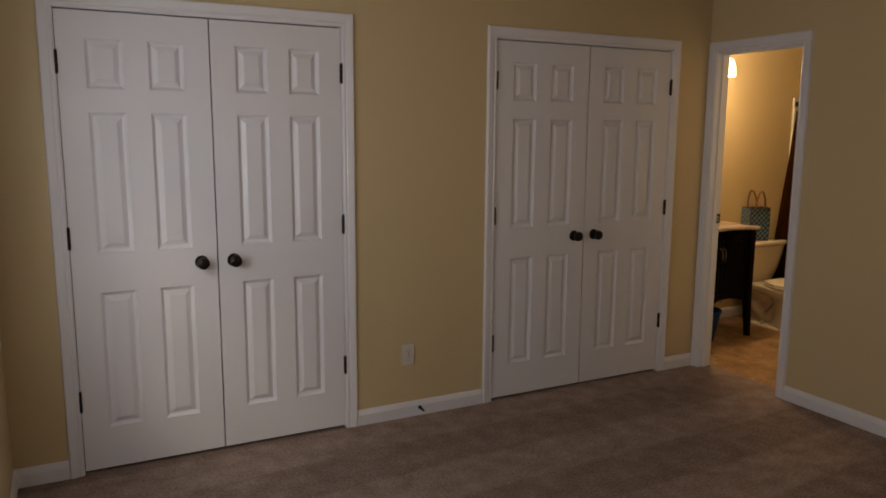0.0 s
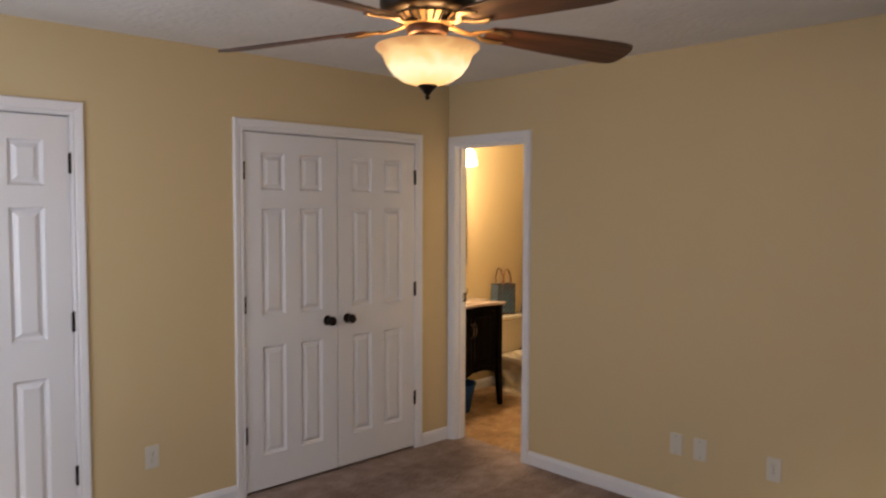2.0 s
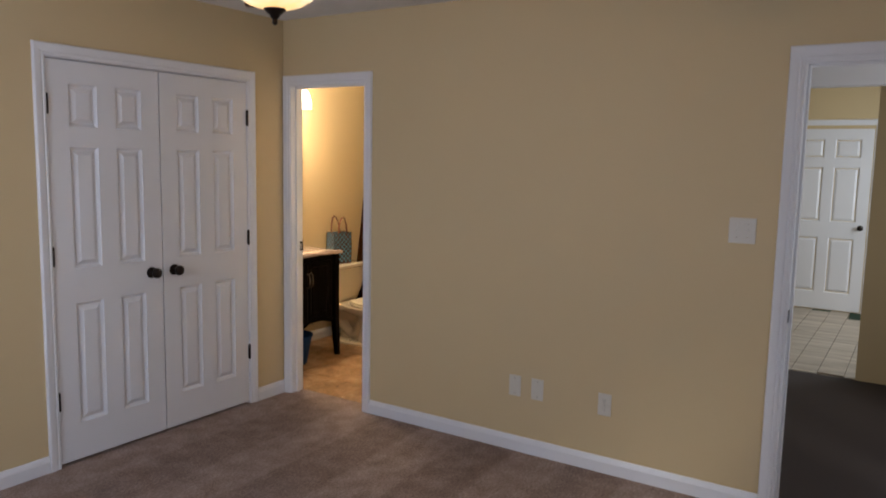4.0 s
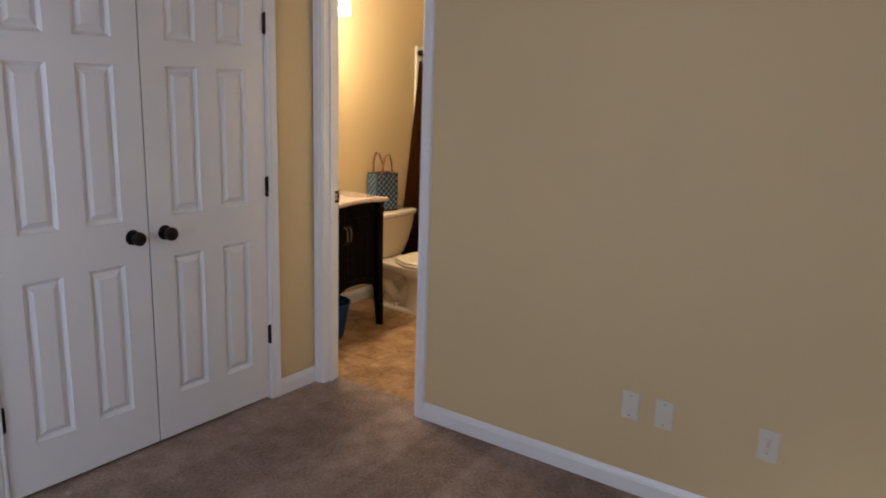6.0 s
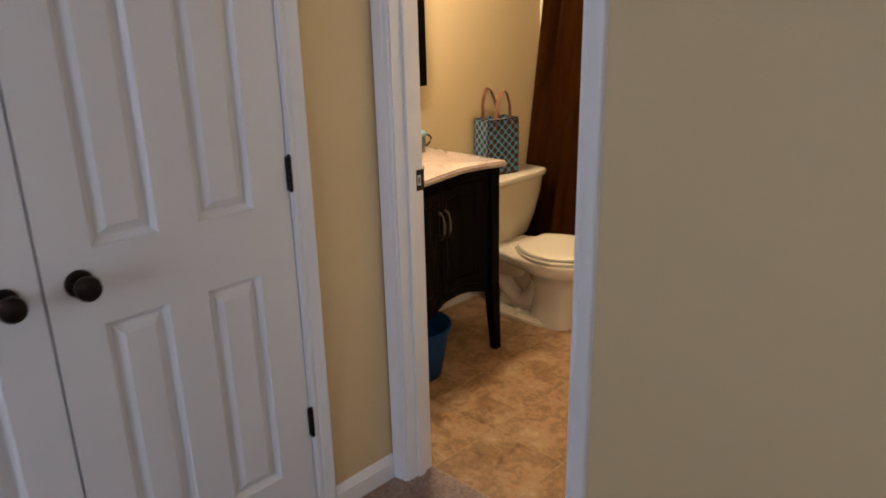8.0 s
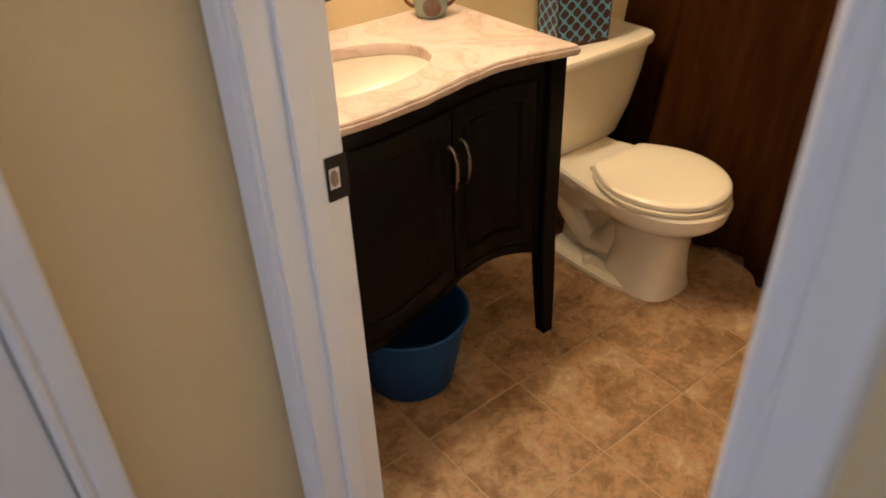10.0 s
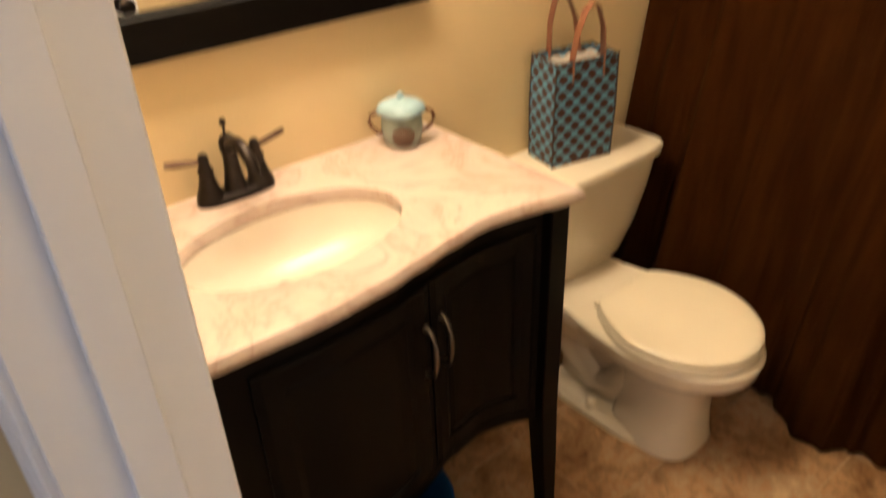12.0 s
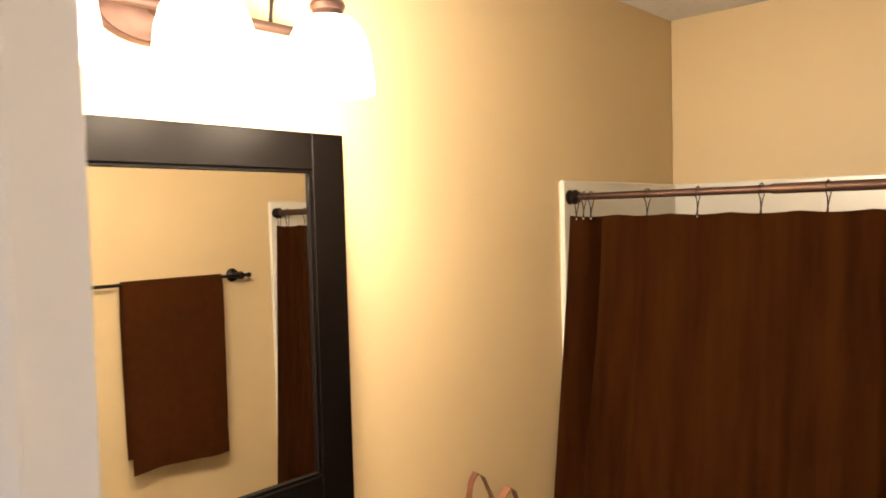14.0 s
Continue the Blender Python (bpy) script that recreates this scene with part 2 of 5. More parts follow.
def trellis_material():
    """Blue ogee lattice with brown cells, in the object's own metres."""
    m = material("blue_brown_lattice_print", (0.1, 0.2, 0.26), 0.5, spec=0.3)
    n, l, b = nodes_of(m)
    co = n.new("ShaderNodeTexCoord")
    sep = n.new("ShaderNodeSeparateXYZ")
    l.new(co.outputs["UV"], sep.inputs[0])

    def math_node(op, a_, b_=None):
        k = n.new("ShaderNodeMath")
        k.operation = op
        for i, v_ in enumerate((a_, b_)):
            if v_ is None:
                continue
            if isinstance(v_, (int, float)):
                k.inputs[i].default_value = v_
            else:
                l.new(v_, k.inputs[i])
        return k.outputs[0]

    fu = math_node("MULTIPLY", sep.outputs["X"], 2 * math.pi / 0.042)
    fv = math_node("MULTIPLY", sep.outputs["Y"], 2 * math.pi / 0.042)
    s = math_node("ADD", math_node("COSINE", fu), math_node("COSINE", fv))
    lattice = math_node("LESS_THAN", math_node("ABSOLUTE", s), 0.48)
    mix = n.new("ShaderNodeMix")
    mix.data_type = "RGBA"
    mix.inputs["A"].default_value = (0.05, 0.018, 0.011, 1)
    mix.inputs["B"].default_value = (0.095, 0.27, 0.41, 1)
    l.new(lattice, mix.inputs["Factor"])
    l.new(mix.outputs["Result"], b.inputs["Base Color"])
    return m


def glow(name, color, strength, base=(0.8, 0.75, 0.65)):
    m = material(name, base, 0.3)
    n, l, b = nodes_of(m)
    b.inputs["Emission Color"].default_value = (*color, 1)
    b.inputs["Emission Strength"].default_value = strength
    return m


CARPET, TILE, MARBLE, CURTAIN, TRELLIS = carpet_material(), tile_material(), marble_material(), curtain_material(), trellis_material()
BLADE = wood_material("walnut_fan_blade", (0.04, 0.014, 0.007), (0.15, 0.056, 0.025), 0.5)
PLANK = wood_material("pale_vinyl_plank", (0.3, 0.25, 0.19), (0.48, 0.42, 0.33), 0.45, axis=1, spread=14)
GROUT = material("sand_grout", (0.38, 0.27, 0.165), 0.85, vary=0.15, scale=30)
def bowl_material():
    """Alabaster bowl: brightest where the bulbs sit low inside it, amber towards the rim."""
    m = material("alabaster_glass_bowl", (0.3, 0.22, 0.13), 0.3)
    n, l, b = nodes_of(m)
    co = n.new("ShaderNodeTexCoord")
    sep = n.new("ShaderNodeSeparateXYZ")
    l.new(co.outputs["Object"], sep.inputs[0])
    veins = n.new("ShaderNodeTexNoise")
    veins.inputs["Scale"].default_value, veins.inputs["Distortion"].default_value = 7, 2.5
    l.new(co.outputs["Object"], veins.inputs["Vector"])
    k = n.new("ShaderNodeMath")
    k.operation = "MULTIPLY_ADD"
    k.inputs[1].default_value = 0.05
    l.new(veins.outputs["Fac"], k.inputs[0])
    l.new(sep.outputs["Z"], k.inputs[2])
    mr = n.new("ShaderNodeMapRange")
    mr.inputs["From Min"].default_value, mr.inputs["From Max"].default_value = -0.44, -0.33
    l.new(k.outputs[0], mr.inputs["Value"])
    r = ramp(n, [(0.0, (1.0, 0.62, 0.25)), (0.3, (1.0, 0.84, 0.58)), (0.62, (0.9, 0.55, 0.24)), (1.0, (0.42, 0.2, 0.07))])
    l.new(mr.outputs["Result"], r.inputs[0])
    l.new(r.outputs[0], b.inputs["Emission Color"])
    b.inputs["Emission Strength"].default_value = 1.75
    return m


VANITY_SHADE = glow("frosted_glass_shade", (1.0, 0.85, 0.62), 14.0)
FAN_SHADE = bowl_material()
MIRROR = material("silvered_mirror", (0.93, 0.93, 0.92), 0.0, 1.0, vary=0.0)
for link in list(MIRROR.node_tree.links):
    if link.to_socket.name == "Roughness":
        MIRROR.node_tree.links.remove(link)
MIRROR.node_tree.nodes["Principled BSDF"].inputs["Roughness"].default_value = 0.01
GLASS = bpy.data.materials.new("window_glass")
GLASS.use_nodes = True
GLASS.node_tree.nodes["Principled BSDF"].inputs["Transmission Weight"].default_value = 1.0
GLASS.node_tree.nodes["Principled BSDF"].inputs["Roughness"].default_value = 0.0
GLASS.node_tree.nodes["Principled BSDF"].inputs["IOR"].default_value = 1.1

# ---- mesh helpers ----


def part(name, bm, material_, parent=None, label="", smooth=False, kind=""):
    bmesh.ops.recalc_face_normals(bm, faces=bm.faces)
    me = bpy.data.meshes.new(name)
    bm.to_mesh(me)
    bm.free()
    me.materials.append(material_)
    if smooth:
        for p in me.polygons:
            p.use_smooth = True
        me.set_sharp_from_angle(angle=radians(38))
    ob = new(name, me)
    if parent is not None:
        ob.parent = parent
    return tagged(ob, label, "", "", kind)


def thing(name, m, label, category, group=""):
    ob = new(name)
    ob.empty_display_size = 0.1
    ob.matrix_world = m
    return tagged(ob, label, category, group)


def box(bm, x0, x1, y0, y1, z0, z1, bevel=0.0, segments=1):
    made = bmesh.ops.create_cube(bm, size=1.0)["verts"]
    for v in made:
        v.co = Vector(((x0 + x1) / 2 + v.co.x * (x1 - x0), (y0 + y1) / 2 + v.co.y * (y1 - y0), (z0 + z1) / 2 + v.co.z * (z1 - z0)))
    if bevel:
        edges = list({e for v in made for e in v.link_edges})
        bmesh.ops.bevel(bm, geom=edges, offset=bevel, segments=segments, profile=0.6, affect="EDGES")
    return bm


def boxes(*rows, bevel=0.0):
    bm = bmesh.new()
    for r in rows:
        box(bm, *r, bevel=bevel)
    return bm


def structure(name, bm, mat_, label):
    return part(name, bm, mat_, None, label, kind="structure")


def loft(bm, rings, closed=True, caps=True):
    """Skin over rings of equal length."""
    vs = [[bm.verts.new(p) for p in ring] for ring in rings]
    n = len(rings[0])
    for a, b in zip(vs, vs[1:]):
        for i in range(n if closed else n - 1):
            j = (i + 1) % n
            bm.faces.new((a[i], a[j], b[j], b[i]))
    if caps and closed:
        bm.faces.new(vs[0][::-1])
        bm.faces.new(vs[-1])
    return bm


def lathe(bm, profile, segments=32, centre=(0, 0), sx=1.0, sy=1.0, axis="Z", caps=True):
    rings = []
    for r, z in profile:
        ring = []
        for i in range(segments):
            a = 2 * math.pi * i / segments
            x, y = centre[0] + sx * r * math.cos(a), centre[1] + sy * r * math.sin(a)
            ring.append((x, y, z) if axis == "Z" else (x, -z, y) if axis == "-Y" else (z, x, y))
        rings.append(ring)
    return loft(bm, rings, caps=caps)


def tube(bm, points, radius, segments=10, caps=True, flat=1.0):
    pts = [Vector(p) for p in points]
    rings = []
    up = Vector((0, 0, 1))
    for i, p in enumerate(pts):
        d = (pts[min(i + 1, len(pts) - 1)] - pts[max(i - 1, 0)]).normalized()
        ref = up if abs(d.z) < 0.95 else Vector((1, 0, 0))
        a = d.cross(ref).normalized()
        b = a.cross(d)
        r = radius[i] if isinstance(radius, (list, tuple)) else radius
        rings.append([tuple(p + a * r * math.cos(2 * math.pi * k / segments) + b * r * flat * math.sin(2 * math.pi * k / segments)) for k in range(segments)])
    return loft(bm, rings, caps=caps)


def arc(cx, cz, r, a0, a1, n):
    return [(cx + r * math.cos(radians(a0 + (a1 - a0) * i / n)), cz + r * math.sin(radians(a0 + (a1 - a0) * i / n))) for i in range(n + 1)]


def moved(bm, m):
    bmesh.ops.transform(bm, matrix=m, verts=bm.verts)
    return bm

# ---- structure ----
H = 2.44
WX0, SY0 = -3.95, -4.05          # west and south faces of the bedroom
CL1, CL2 = (-3.677, -2.436), (-1.564, -0.310)   # closet openings along x
BATH_DOOR, HALL_DOOR = (-0.674, -0.060), (-3.81, -3.055)   # openings along y
DOOR_H = 2.03
BX0, BX1, BY0, BY1 = 0.10, 2.63, -0.70, 0.83  # inside of the bathroom
T = 0.10

structure("wall_north", boxes(
    (WX0 - T, CL1[0], 0, T, 0, H), (CL1[0], CL1[1], 0, T, DOOR_H, H), (CL1[1], CL2[0], 0, T, 0, H),
    (CL2[0], CL2[1], 0, T, DOOR_H, H), (CL2[1], -0.002, 0, T, 0, H)), WALL, "beige painted bedroom wall around two closets")
structure("wall_east", boxes(
    (0, T, BATH_DOOR[1], BY1 + T, 0, H), (0, T, BATH_DOOR[0], BATH_DOOR[1], DOOR_H, H), (0, T, HALL_DOOR[1], BATH_DOOR[0], 0, H),
    (0, T, HALL_DOOR[0], HALL_DOOR[1], DOOR_H, H), (0, T, SY0 - T, HALL_DOOR[0], 0, H)), WALL, "beige painted wall with the bathroom and hall doorways")
WWY, WWZ = (-1.80, -0.61), (0.79, 2.0)
structure("wall_west", boxes(
    (WX0 - T, WX0, SY0 - T, WWY[0], 0, H), (WX0 - T, WX0, WWY[1], -0.002, 0, H),
    (WX0 - T, WX0, WWY[0], WWY[1], 0, WWZ[0]), (WX0 - T, WX0, WWY[0], WWY[1], WWZ[1], H)), WALL, "beige painted bedroom wall with a window")
# assumed opening in the unseen south wall, made for the fill
SWX = (-2.75, -1.05)
structure("wall_south", boxes(
    (WX0, SWX[0], SY0 - T, SY0, 0, H), (SWX[1], -0.002, SY0 - T, SY0, 0, H),
    (SWX[0], SWX[1], SY0 - T, SY0, 0, WWZ[0]), (SWX[0], SWX[1], SY0 - T, SY0, WWZ[1], H)), WALL, "beige painted bedroom wall with a window")
structure("closet_wall", boxes(
    (WX0 - T, 0, 0.72, 0.8, 0, H), (WX0 - T, WX0, T, 0.72, 0, H), (-0.06, -0.002, T, 0.72, 0, H), (-2.05, -1.95, T, 0.72, 0, H)), STUDWALL, "plain walls inside the closets")
structure("wall_bath_north", boxes((T, BX1 + T, BY1, BY1 + T, 0, H)), WALL, "beige painted bathroom wall")
structure("wall_bath_east", boxes((BX1, BX1 + T, BY0 - T, BY1 - 0.002, 0, H)), WALL, "beige painted wall above the tub")
structure("wall_bath_south", boxes((T, BX1, BY0 - T, BY0, 0, H)), WALL, "beige painted bathroom wall")
structure("floor", boxes((WX0 - T, 0.108, SY0 - T, 0.8, -0.1, 0.0)), CARPET, "taupe cut-pile carpet with vacuum marks")
structure("bathroom_floor", boxes((0.108, BX1 + T, BY0 - T, BY1 + T, -0.1, -0.0014)), GROUT, "sand-coloured grout bed under the bathroom tiles")
structure("ceiling", boxes((WX0 - T, -0.001, SY0 - T, 0.8, H, H + 0.1)), CEIL, "white stippled bedroom ceiling")
structure("bathroom_ceiling", boxes((0.0, BX1 + T, BY0 - T, BY1 + T, H, H + 0.1)), CEIL, "white stippled bathroom ceiling")
bm = bmesh.new()
bmesh.ops.create_grid(bm, x_segments=1, y_segments=1, size=120)
structure("ground", moved(bm, pose(0, 0, -0.5)), GROUND, "grass outside the house")

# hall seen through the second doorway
# near part of the hall floor, darker than the planks beyond
structure("hall_floor_dark", boxes((0.108, 2.72, SY0 - T, BY0 - T, -0.1, -0.002)), HALLDARK, "dark near part of the hall floor")
bm = bmesh.new()
for k in range(16):
    for j in range(3):
        y0, x0 = -4.6 + k * 0.185, 2.74 + (j - (k * 0.37) % 1) * 1.22
        a, b_ = max(2.74, x0), min(5.7, x0 + 1.216)
        if b_ - a > 0.05:
            box(bm, a, b_, y0 + 0.002, y0 + 0.183, -0.05, -0.001, bevel=0.0015)
structure("hall_floor_planks", bm, PLANK, "pale wood-look plank floor beyond the hall")
# the two openings to the south are made up, they let the hall fills in
structure("hall_wall", boxes(
    (T, 5.6, BY0 - T - 0.13, BY0 - T - 0.01, 0, H), (5.62, 5.72, -4.6, BY0 - T, 0, H), (T, 0.3, -4.6, -4.5, 0, H), (1.2, 3.3, -4.6, -4.5, 0, H), (0.3, 1.2, -4.6, -4.5, 0, 0.9), (0.3, 1.2, -4.6, -4.5, 2.1, H), (4.9, 5.62, -4.6, -4.5, 0, H),
    (3.3, 4.9, -4.6, -4.5, 0, 0.9), (3.3, 4.9, -4.6, -4.5, 2.1, H), (2.70, 2.80, -4.5, -3.20, 0, H)), WALL, "beige painted hall walls")
structure("hall_ceiling", boxes((0.0, 5.72, -4.6, BY0 - T - 0.001, H + 0.001, H + 0.1)), CEIL, "white hall ceiling")
structure("hall_header", boxes((1.40, 1.50, -4.5, -0.95, 2.05, 2.425), bevel=0.004), TRIM, "white painted beam across the hall")
structure("hall_header_wall", boxes((1.402, 1.498, -4.5, -0.95, 2.425, H)), WALL, "beige wall above the hall beam")


PROFILE = [(0.0, 0.0), (0.0, 0.008), (0.003, 0.0105), (0.011, 0.0115), (0.014, 0.0085), (0.018, 0.0085), (0.023, 0.0125), (0.036, 0.0145), (0.05, 0.0165), (0.056, 0.0165), (0.060, 0.013), (0.062, 0.0)]


def casing(name, a, b, m, label):
    """Moulded frame round an opening from a to b, mitred at the top corners; drawn on local x and z, room towards -y."""
    bm = bmesh.new()
    rings = []
    for px, pz, sx, sz in ((a, 0.0, -1, 0), (a, DOOR_H, -1, 1), (b, DOOR_H, 1, 1), (b, 0.0, 1, 0)):
        rings.append([(px + sx * w * 0.92, -d, pz + sz * w) for w, d in PROFILE])
    loft(bm, rings)
    return structure(name, moved(bm, m), TRIM, label)


def jamb(name, a, b, m, label, depth=T, stop=True, t=0.012):
    """Boards that line an opening, with a door stop; local x along the wall, depth towards +y."""
    rows = [(a - 0.004, a + t, -0.003, depth + 0.003, 0, DOOR_H - t), (b - t, b + 0.004, -0.003, depth + 0.003, 0, DOOR_H - t), (a - 0.004, b + 0.004, -0.003, depth + 0.003, DOOR_H - t, DOOR_H + 0.004)]
    if stop:
        s0, s1 = depth * 0.36, depth * 0.36 + 0.03
        rows += [(a + t, a + t + 0.011, s0, s1, 0, DOOR_H - t), (b - t - 0.011, b - t, s0, s1, 0, DOOR_H - t), (a + t + 0.011, b - t - 0.011, s0, s1, DOOR_H - t - 0.011, DOOR_H - t)]
    bm = bmesh.new()
    for r in rows:
        box(bm, *r, bevel=0.0012)
    return structure(name, moved(bm, m), TRIM, label)


NORTH = pose(0, 0, 0)
EAST = pose(0, 0, 0, 0, 0, -90)      # local x runs towards world -y
BATH_WEST = pose(T, 0, 0, 0, 0, 90)  # local x runs towards world +y, room towards world +x
WEST = pose(WX0, 0, 0, 0, 0, 90)
for i, c in enumerate((CL1, CL2)):
    casing("trim", c[0], c[1], NORTH, "white moulded casing round the closet doors")
    jamb("door_frame", c[0], c[1], NORTH, "white closet door jamb", stop=False, t=0.004)
casing("trim", 0.060, 0.672, EAST, "white moulded casing round the bathroom doorway")
jamb("door_frame", 0.060, 0.674, EAST, "white bathroom door jamb with stop", t=0.006)
casing("trim", -0.690, -0.044, BATH_WEST, "white moulded casing inside the bathroom")
casing("trim", 3.055, 3.81, EAST, "white moulded casing round the hall doorway")
jamb("door_frame", 3.055, 3.81, EAST, "white hall door jamb with stop")
casing("trim", -3.81, -3.055, BATH_WEST, "white moulded casing on the hall side")

BASE = [(0.0, 0.0), (-0.013, 0.0), (-0.013, 0.058), (-0.0105, 0.064), (-0.0105, 0.067), (-0.007, 0.075), (-0.004, 0.082), (0.0, 0.084)]


def baseboard(a, b, m, label="white moulded baseboard"):
    bm = bmesh.new()
    loft(bm, [[(x, y, z) for y, z in BASE] for x in (a, b)])
    return structure("baseboard", moved(bm, m), TRIM, label)


baseboard(WX0, CL1[0] - 0.057, NORTH)
baseboard(CL1[1] + 0.057, CL2[0] - 0.057, NORTH)
baseboard(CL2[1] + 0.057, 0.0, NORTH)
baseboard(0.666 + 0.057, 3.055 - 0.057, EAST)
baseboard(3.81 + 0.057, -SY0, EAST)
baseboard(SY0, 0, WEST)
baseboard(-0.0, -WX0, pose(0, SY0, 0, 0, 0, 180))
baseboard(T, 1.70, pose(0, BY1, 0), "white moulded baseboard in the bathroom")
baseboard(-1.70, -T, pose(0, BY0, 0, 0, 0, 180), "white moulded baseboard in the bathroom")
baseboard(-0.008, BY1, BATH_WEST, "white moulded baseboard in the bathroom")


def window(name, a, b, z0, z1, m, label):
    """Two-sash window with sill and apron; drawn on local x and z, room towards -y."""
    bm = bmesh.new()
    for r in ((a, a + 0.05, 0.03, 0.08, z0, z1), (b - 0.05, b, 0.03, 0.08, z0, z1), (a + 0.05, b - 0.05, 0.03, 0.08, z0, z0 + 0.05), (a + 0.05, b - 0.05, 0.03, 0.08, z1 - 0.05, z1),
              (a + 0.05, b - 0.05, 0.035, 0.075, (z0 + z1) / 2 - 0.02, (z0 + z1) / 2 + 0.02), ((a + b) / 2 - 0.02, (a + b) / 2 + 0.02, 0.034, 0.076, z0 + 0.05, z1 - 0.05)):
        box(bm, *r, bevel=0.003)
    frame_ = structure(name, moved(bm, m), TRIM, label)
    bm = bmesh.new()
    box(bm, a - 0.08, b + 0.08, -0.038, 0.03, z0 - 0.022, z0, bevel=0.006)
    part("window_sill", moved(bm, m), TRIM, frame_, "white wooden window sill")
    bm = bmesh.new()
    for r in ((a - 0.062, a, -0.016, 0, z0, z1 + 0.062), (b, b + 0.062, -0.016, 0, z0, z1 + 0.062), (a, b, -0.016, 0, z1, z1 + 0.062), (a - 0.062, b + 0.062, -0.015, 0, z0 - 0.08, z0 - 0.022)):
        box(bm, *r, bevel=0.003)
    part("window_casing", moved(bm, m), TRIM, frame_, "white window casing")
    bm = bmesh.new()
    box(bm, a + 0.05, b - 0.05, 0.052, 0.056, z0 + 0.05, z1 - 0.05)
    g = part("pane", moved(bm, m), GLASS, frame_, "clear window glass")
    g.visible_shadow = False


window("window_1", WWY[0], WWY[1], WWZ[0], WWZ[1], WEST, "white two-sash bedroom window")
# the south window is assumed and stays out of view
window("window_2_assumed", 1.05, 2.75, WWZ[0], WWZ[1], pose(0, SY0, 0, 0, 0, 180), "white two-sash bedroom window")

# ---- six-panel doors ----
ROWS_Z = (0.19, 0.615, 0.175, 0.60, 0.10, 0.205, 0.11)


def panel_face(bm, y, s, x0, w, z0, h, stile, mull):
    """One moulded face of a six-panel leaf at depth y; s is the side it looks to."""
    pw = (w - 2 * stile - mull) / 2
    xs = [0, stile, stile + pw, stile + pw + mull, w - stile, w]
    scale = h / sum(ROWS_Z)
    zs = [0]
    for r in ROWS_Z:
        zs.append(zs[-1] + r * scale)
    for i in range(5):
        for j in range(7):
            a, b, c, d = x0 + xs[i], x0 + xs[i + 1], z0 + zs[j], z0 + zs[j + 1]
            if i in (1, 3) and j in (1, 3, 5):
                rings = []
                for inset, depth in ((0, 0), (0.002, 0.006), (0.012, 0.015), (0.017, 0.016), (0.040, 0.002)):
                    yy = y - s * depth
                    rings.append([bm.verts.new(p) for p in ((a + inset, yy, c + inset), (b - inset, yy, c + inset), (b - inset, yy, d - inset), (a + inset, yy, d - inset))])
                for r0, r1 in zip(rings, rings[1:]):
                    for k in range(4):
                        bm.faces.new((r0[k], r0[(k + 1) % 4], r1[(k + 1) % 4], r1[k]))
                bm.faces.new(rings[-1])
            else:
                bm.faces.new([bm.verts.new(p) for p in ((a, y, c), (b, y, c), (b, y, d), (a, y, d))])


def leaf_mesh(w, h, thick, stile=0.108, mull=0.10, both=False):
    bm = bmesh.new()
    panel_face(bm, 0.0, -1, 0, w, 0, h, stile, mull)
    if both:
        panel_face(bm, thick, 1, 0, w, 0, h, stile, mull)
    rim = [(0, 0), (w, 0), (w, h), (0, h)]
    f = [bm.verts.new((x, 0, z)) for x, z in rim]
    k = [bm.verts.new((x, thick, z)) for x, z in rim]
    for i in range(4):
        j = (i + 1) % 4
        bm.faces.new((f[i], f[j], k[j], k[i]))
    if not both:
        bm.faces.new(k)
    bmesh.ops.remove_doubles(bm, verts=bm.verts, dist=1e-5)
    return bm


def knob_mesh(out=1):
    bm = bmesh.new()
    prof = [(0.031, 0.0), (0.031, 0.004), (0.028, 0.008), (0.016, 0.010), (0.0115, 0.016), (0.0115, 0.028), (0.018, 0.033), (0.0265, 0.040), (0.0285, 0.048), (0.0265, 0.056), (0.018, 0.062), (0.006, 0.0645)]
    lathe(bm, prof, 28, axis="-Y")
    return bm


def hinge_mesh():
    bm = bmesh.new()
    for k in range(5):
        lathe(bm, [(0.0062, -0.0435 + k * 0.0175), (0.0062, -0.0265 + k * 0.0175)], 12, centre=(0, -0.008))
    lathe(bm, [(0.002, -0.050), (0.0055, -0.046), (0.0055, -0.044)], 10, centre=(0, -0.008))
    lathe(bm, [(0.0055, 0.044), (0.0055, 0.046), (0.002, 0.050)], 10, centre=(0, -0.008))
    box(bm, -0.007, 0.007, -0.0022, 0.0006, -0.044, 0.044)
    return bm


def closet_pair(name, c, m, label):
    """A pair of leaves hung in an opening; local frame as the wall."""
    gap = 0.004 + 0.003
    w = (c[1] - c[0] - 2 * gap - 0.006) / 2
    for side in (0, 1):
        x0 = c[0] + gap if side == 0 else c[1] - gap - w
        leaf = part(name, leaf_mesh(w, 2.004, 0.034), DOOR, None, label, kind="structure")
        leaf.matrix_world = m @ pose(x0, 0.002, 0.016)
        hx = -0.002 if side == 0 else w + 0.002
        for z in (0.342, 1.072, 1.808):
            h = part("hinge", hinge_mesh(), BRONZE, leaf, "dark bronze butt hinge", smooth=True)
            h.location = (hx, 0, z - 0.016)
        k = part("knob", knob_mesh(), BRONZE, leaf, "round oil-rubbed bronze door knob", smooth=True)
        k.location = (w - 0.07 if side == 0 else 0.07, 0, 0.915)


closet_pair("door_1", CL1, NORTH, "closed white six-panel closet door")
closet_pair("door_2", CL2, NORTH, "closed white six-panel closet door")

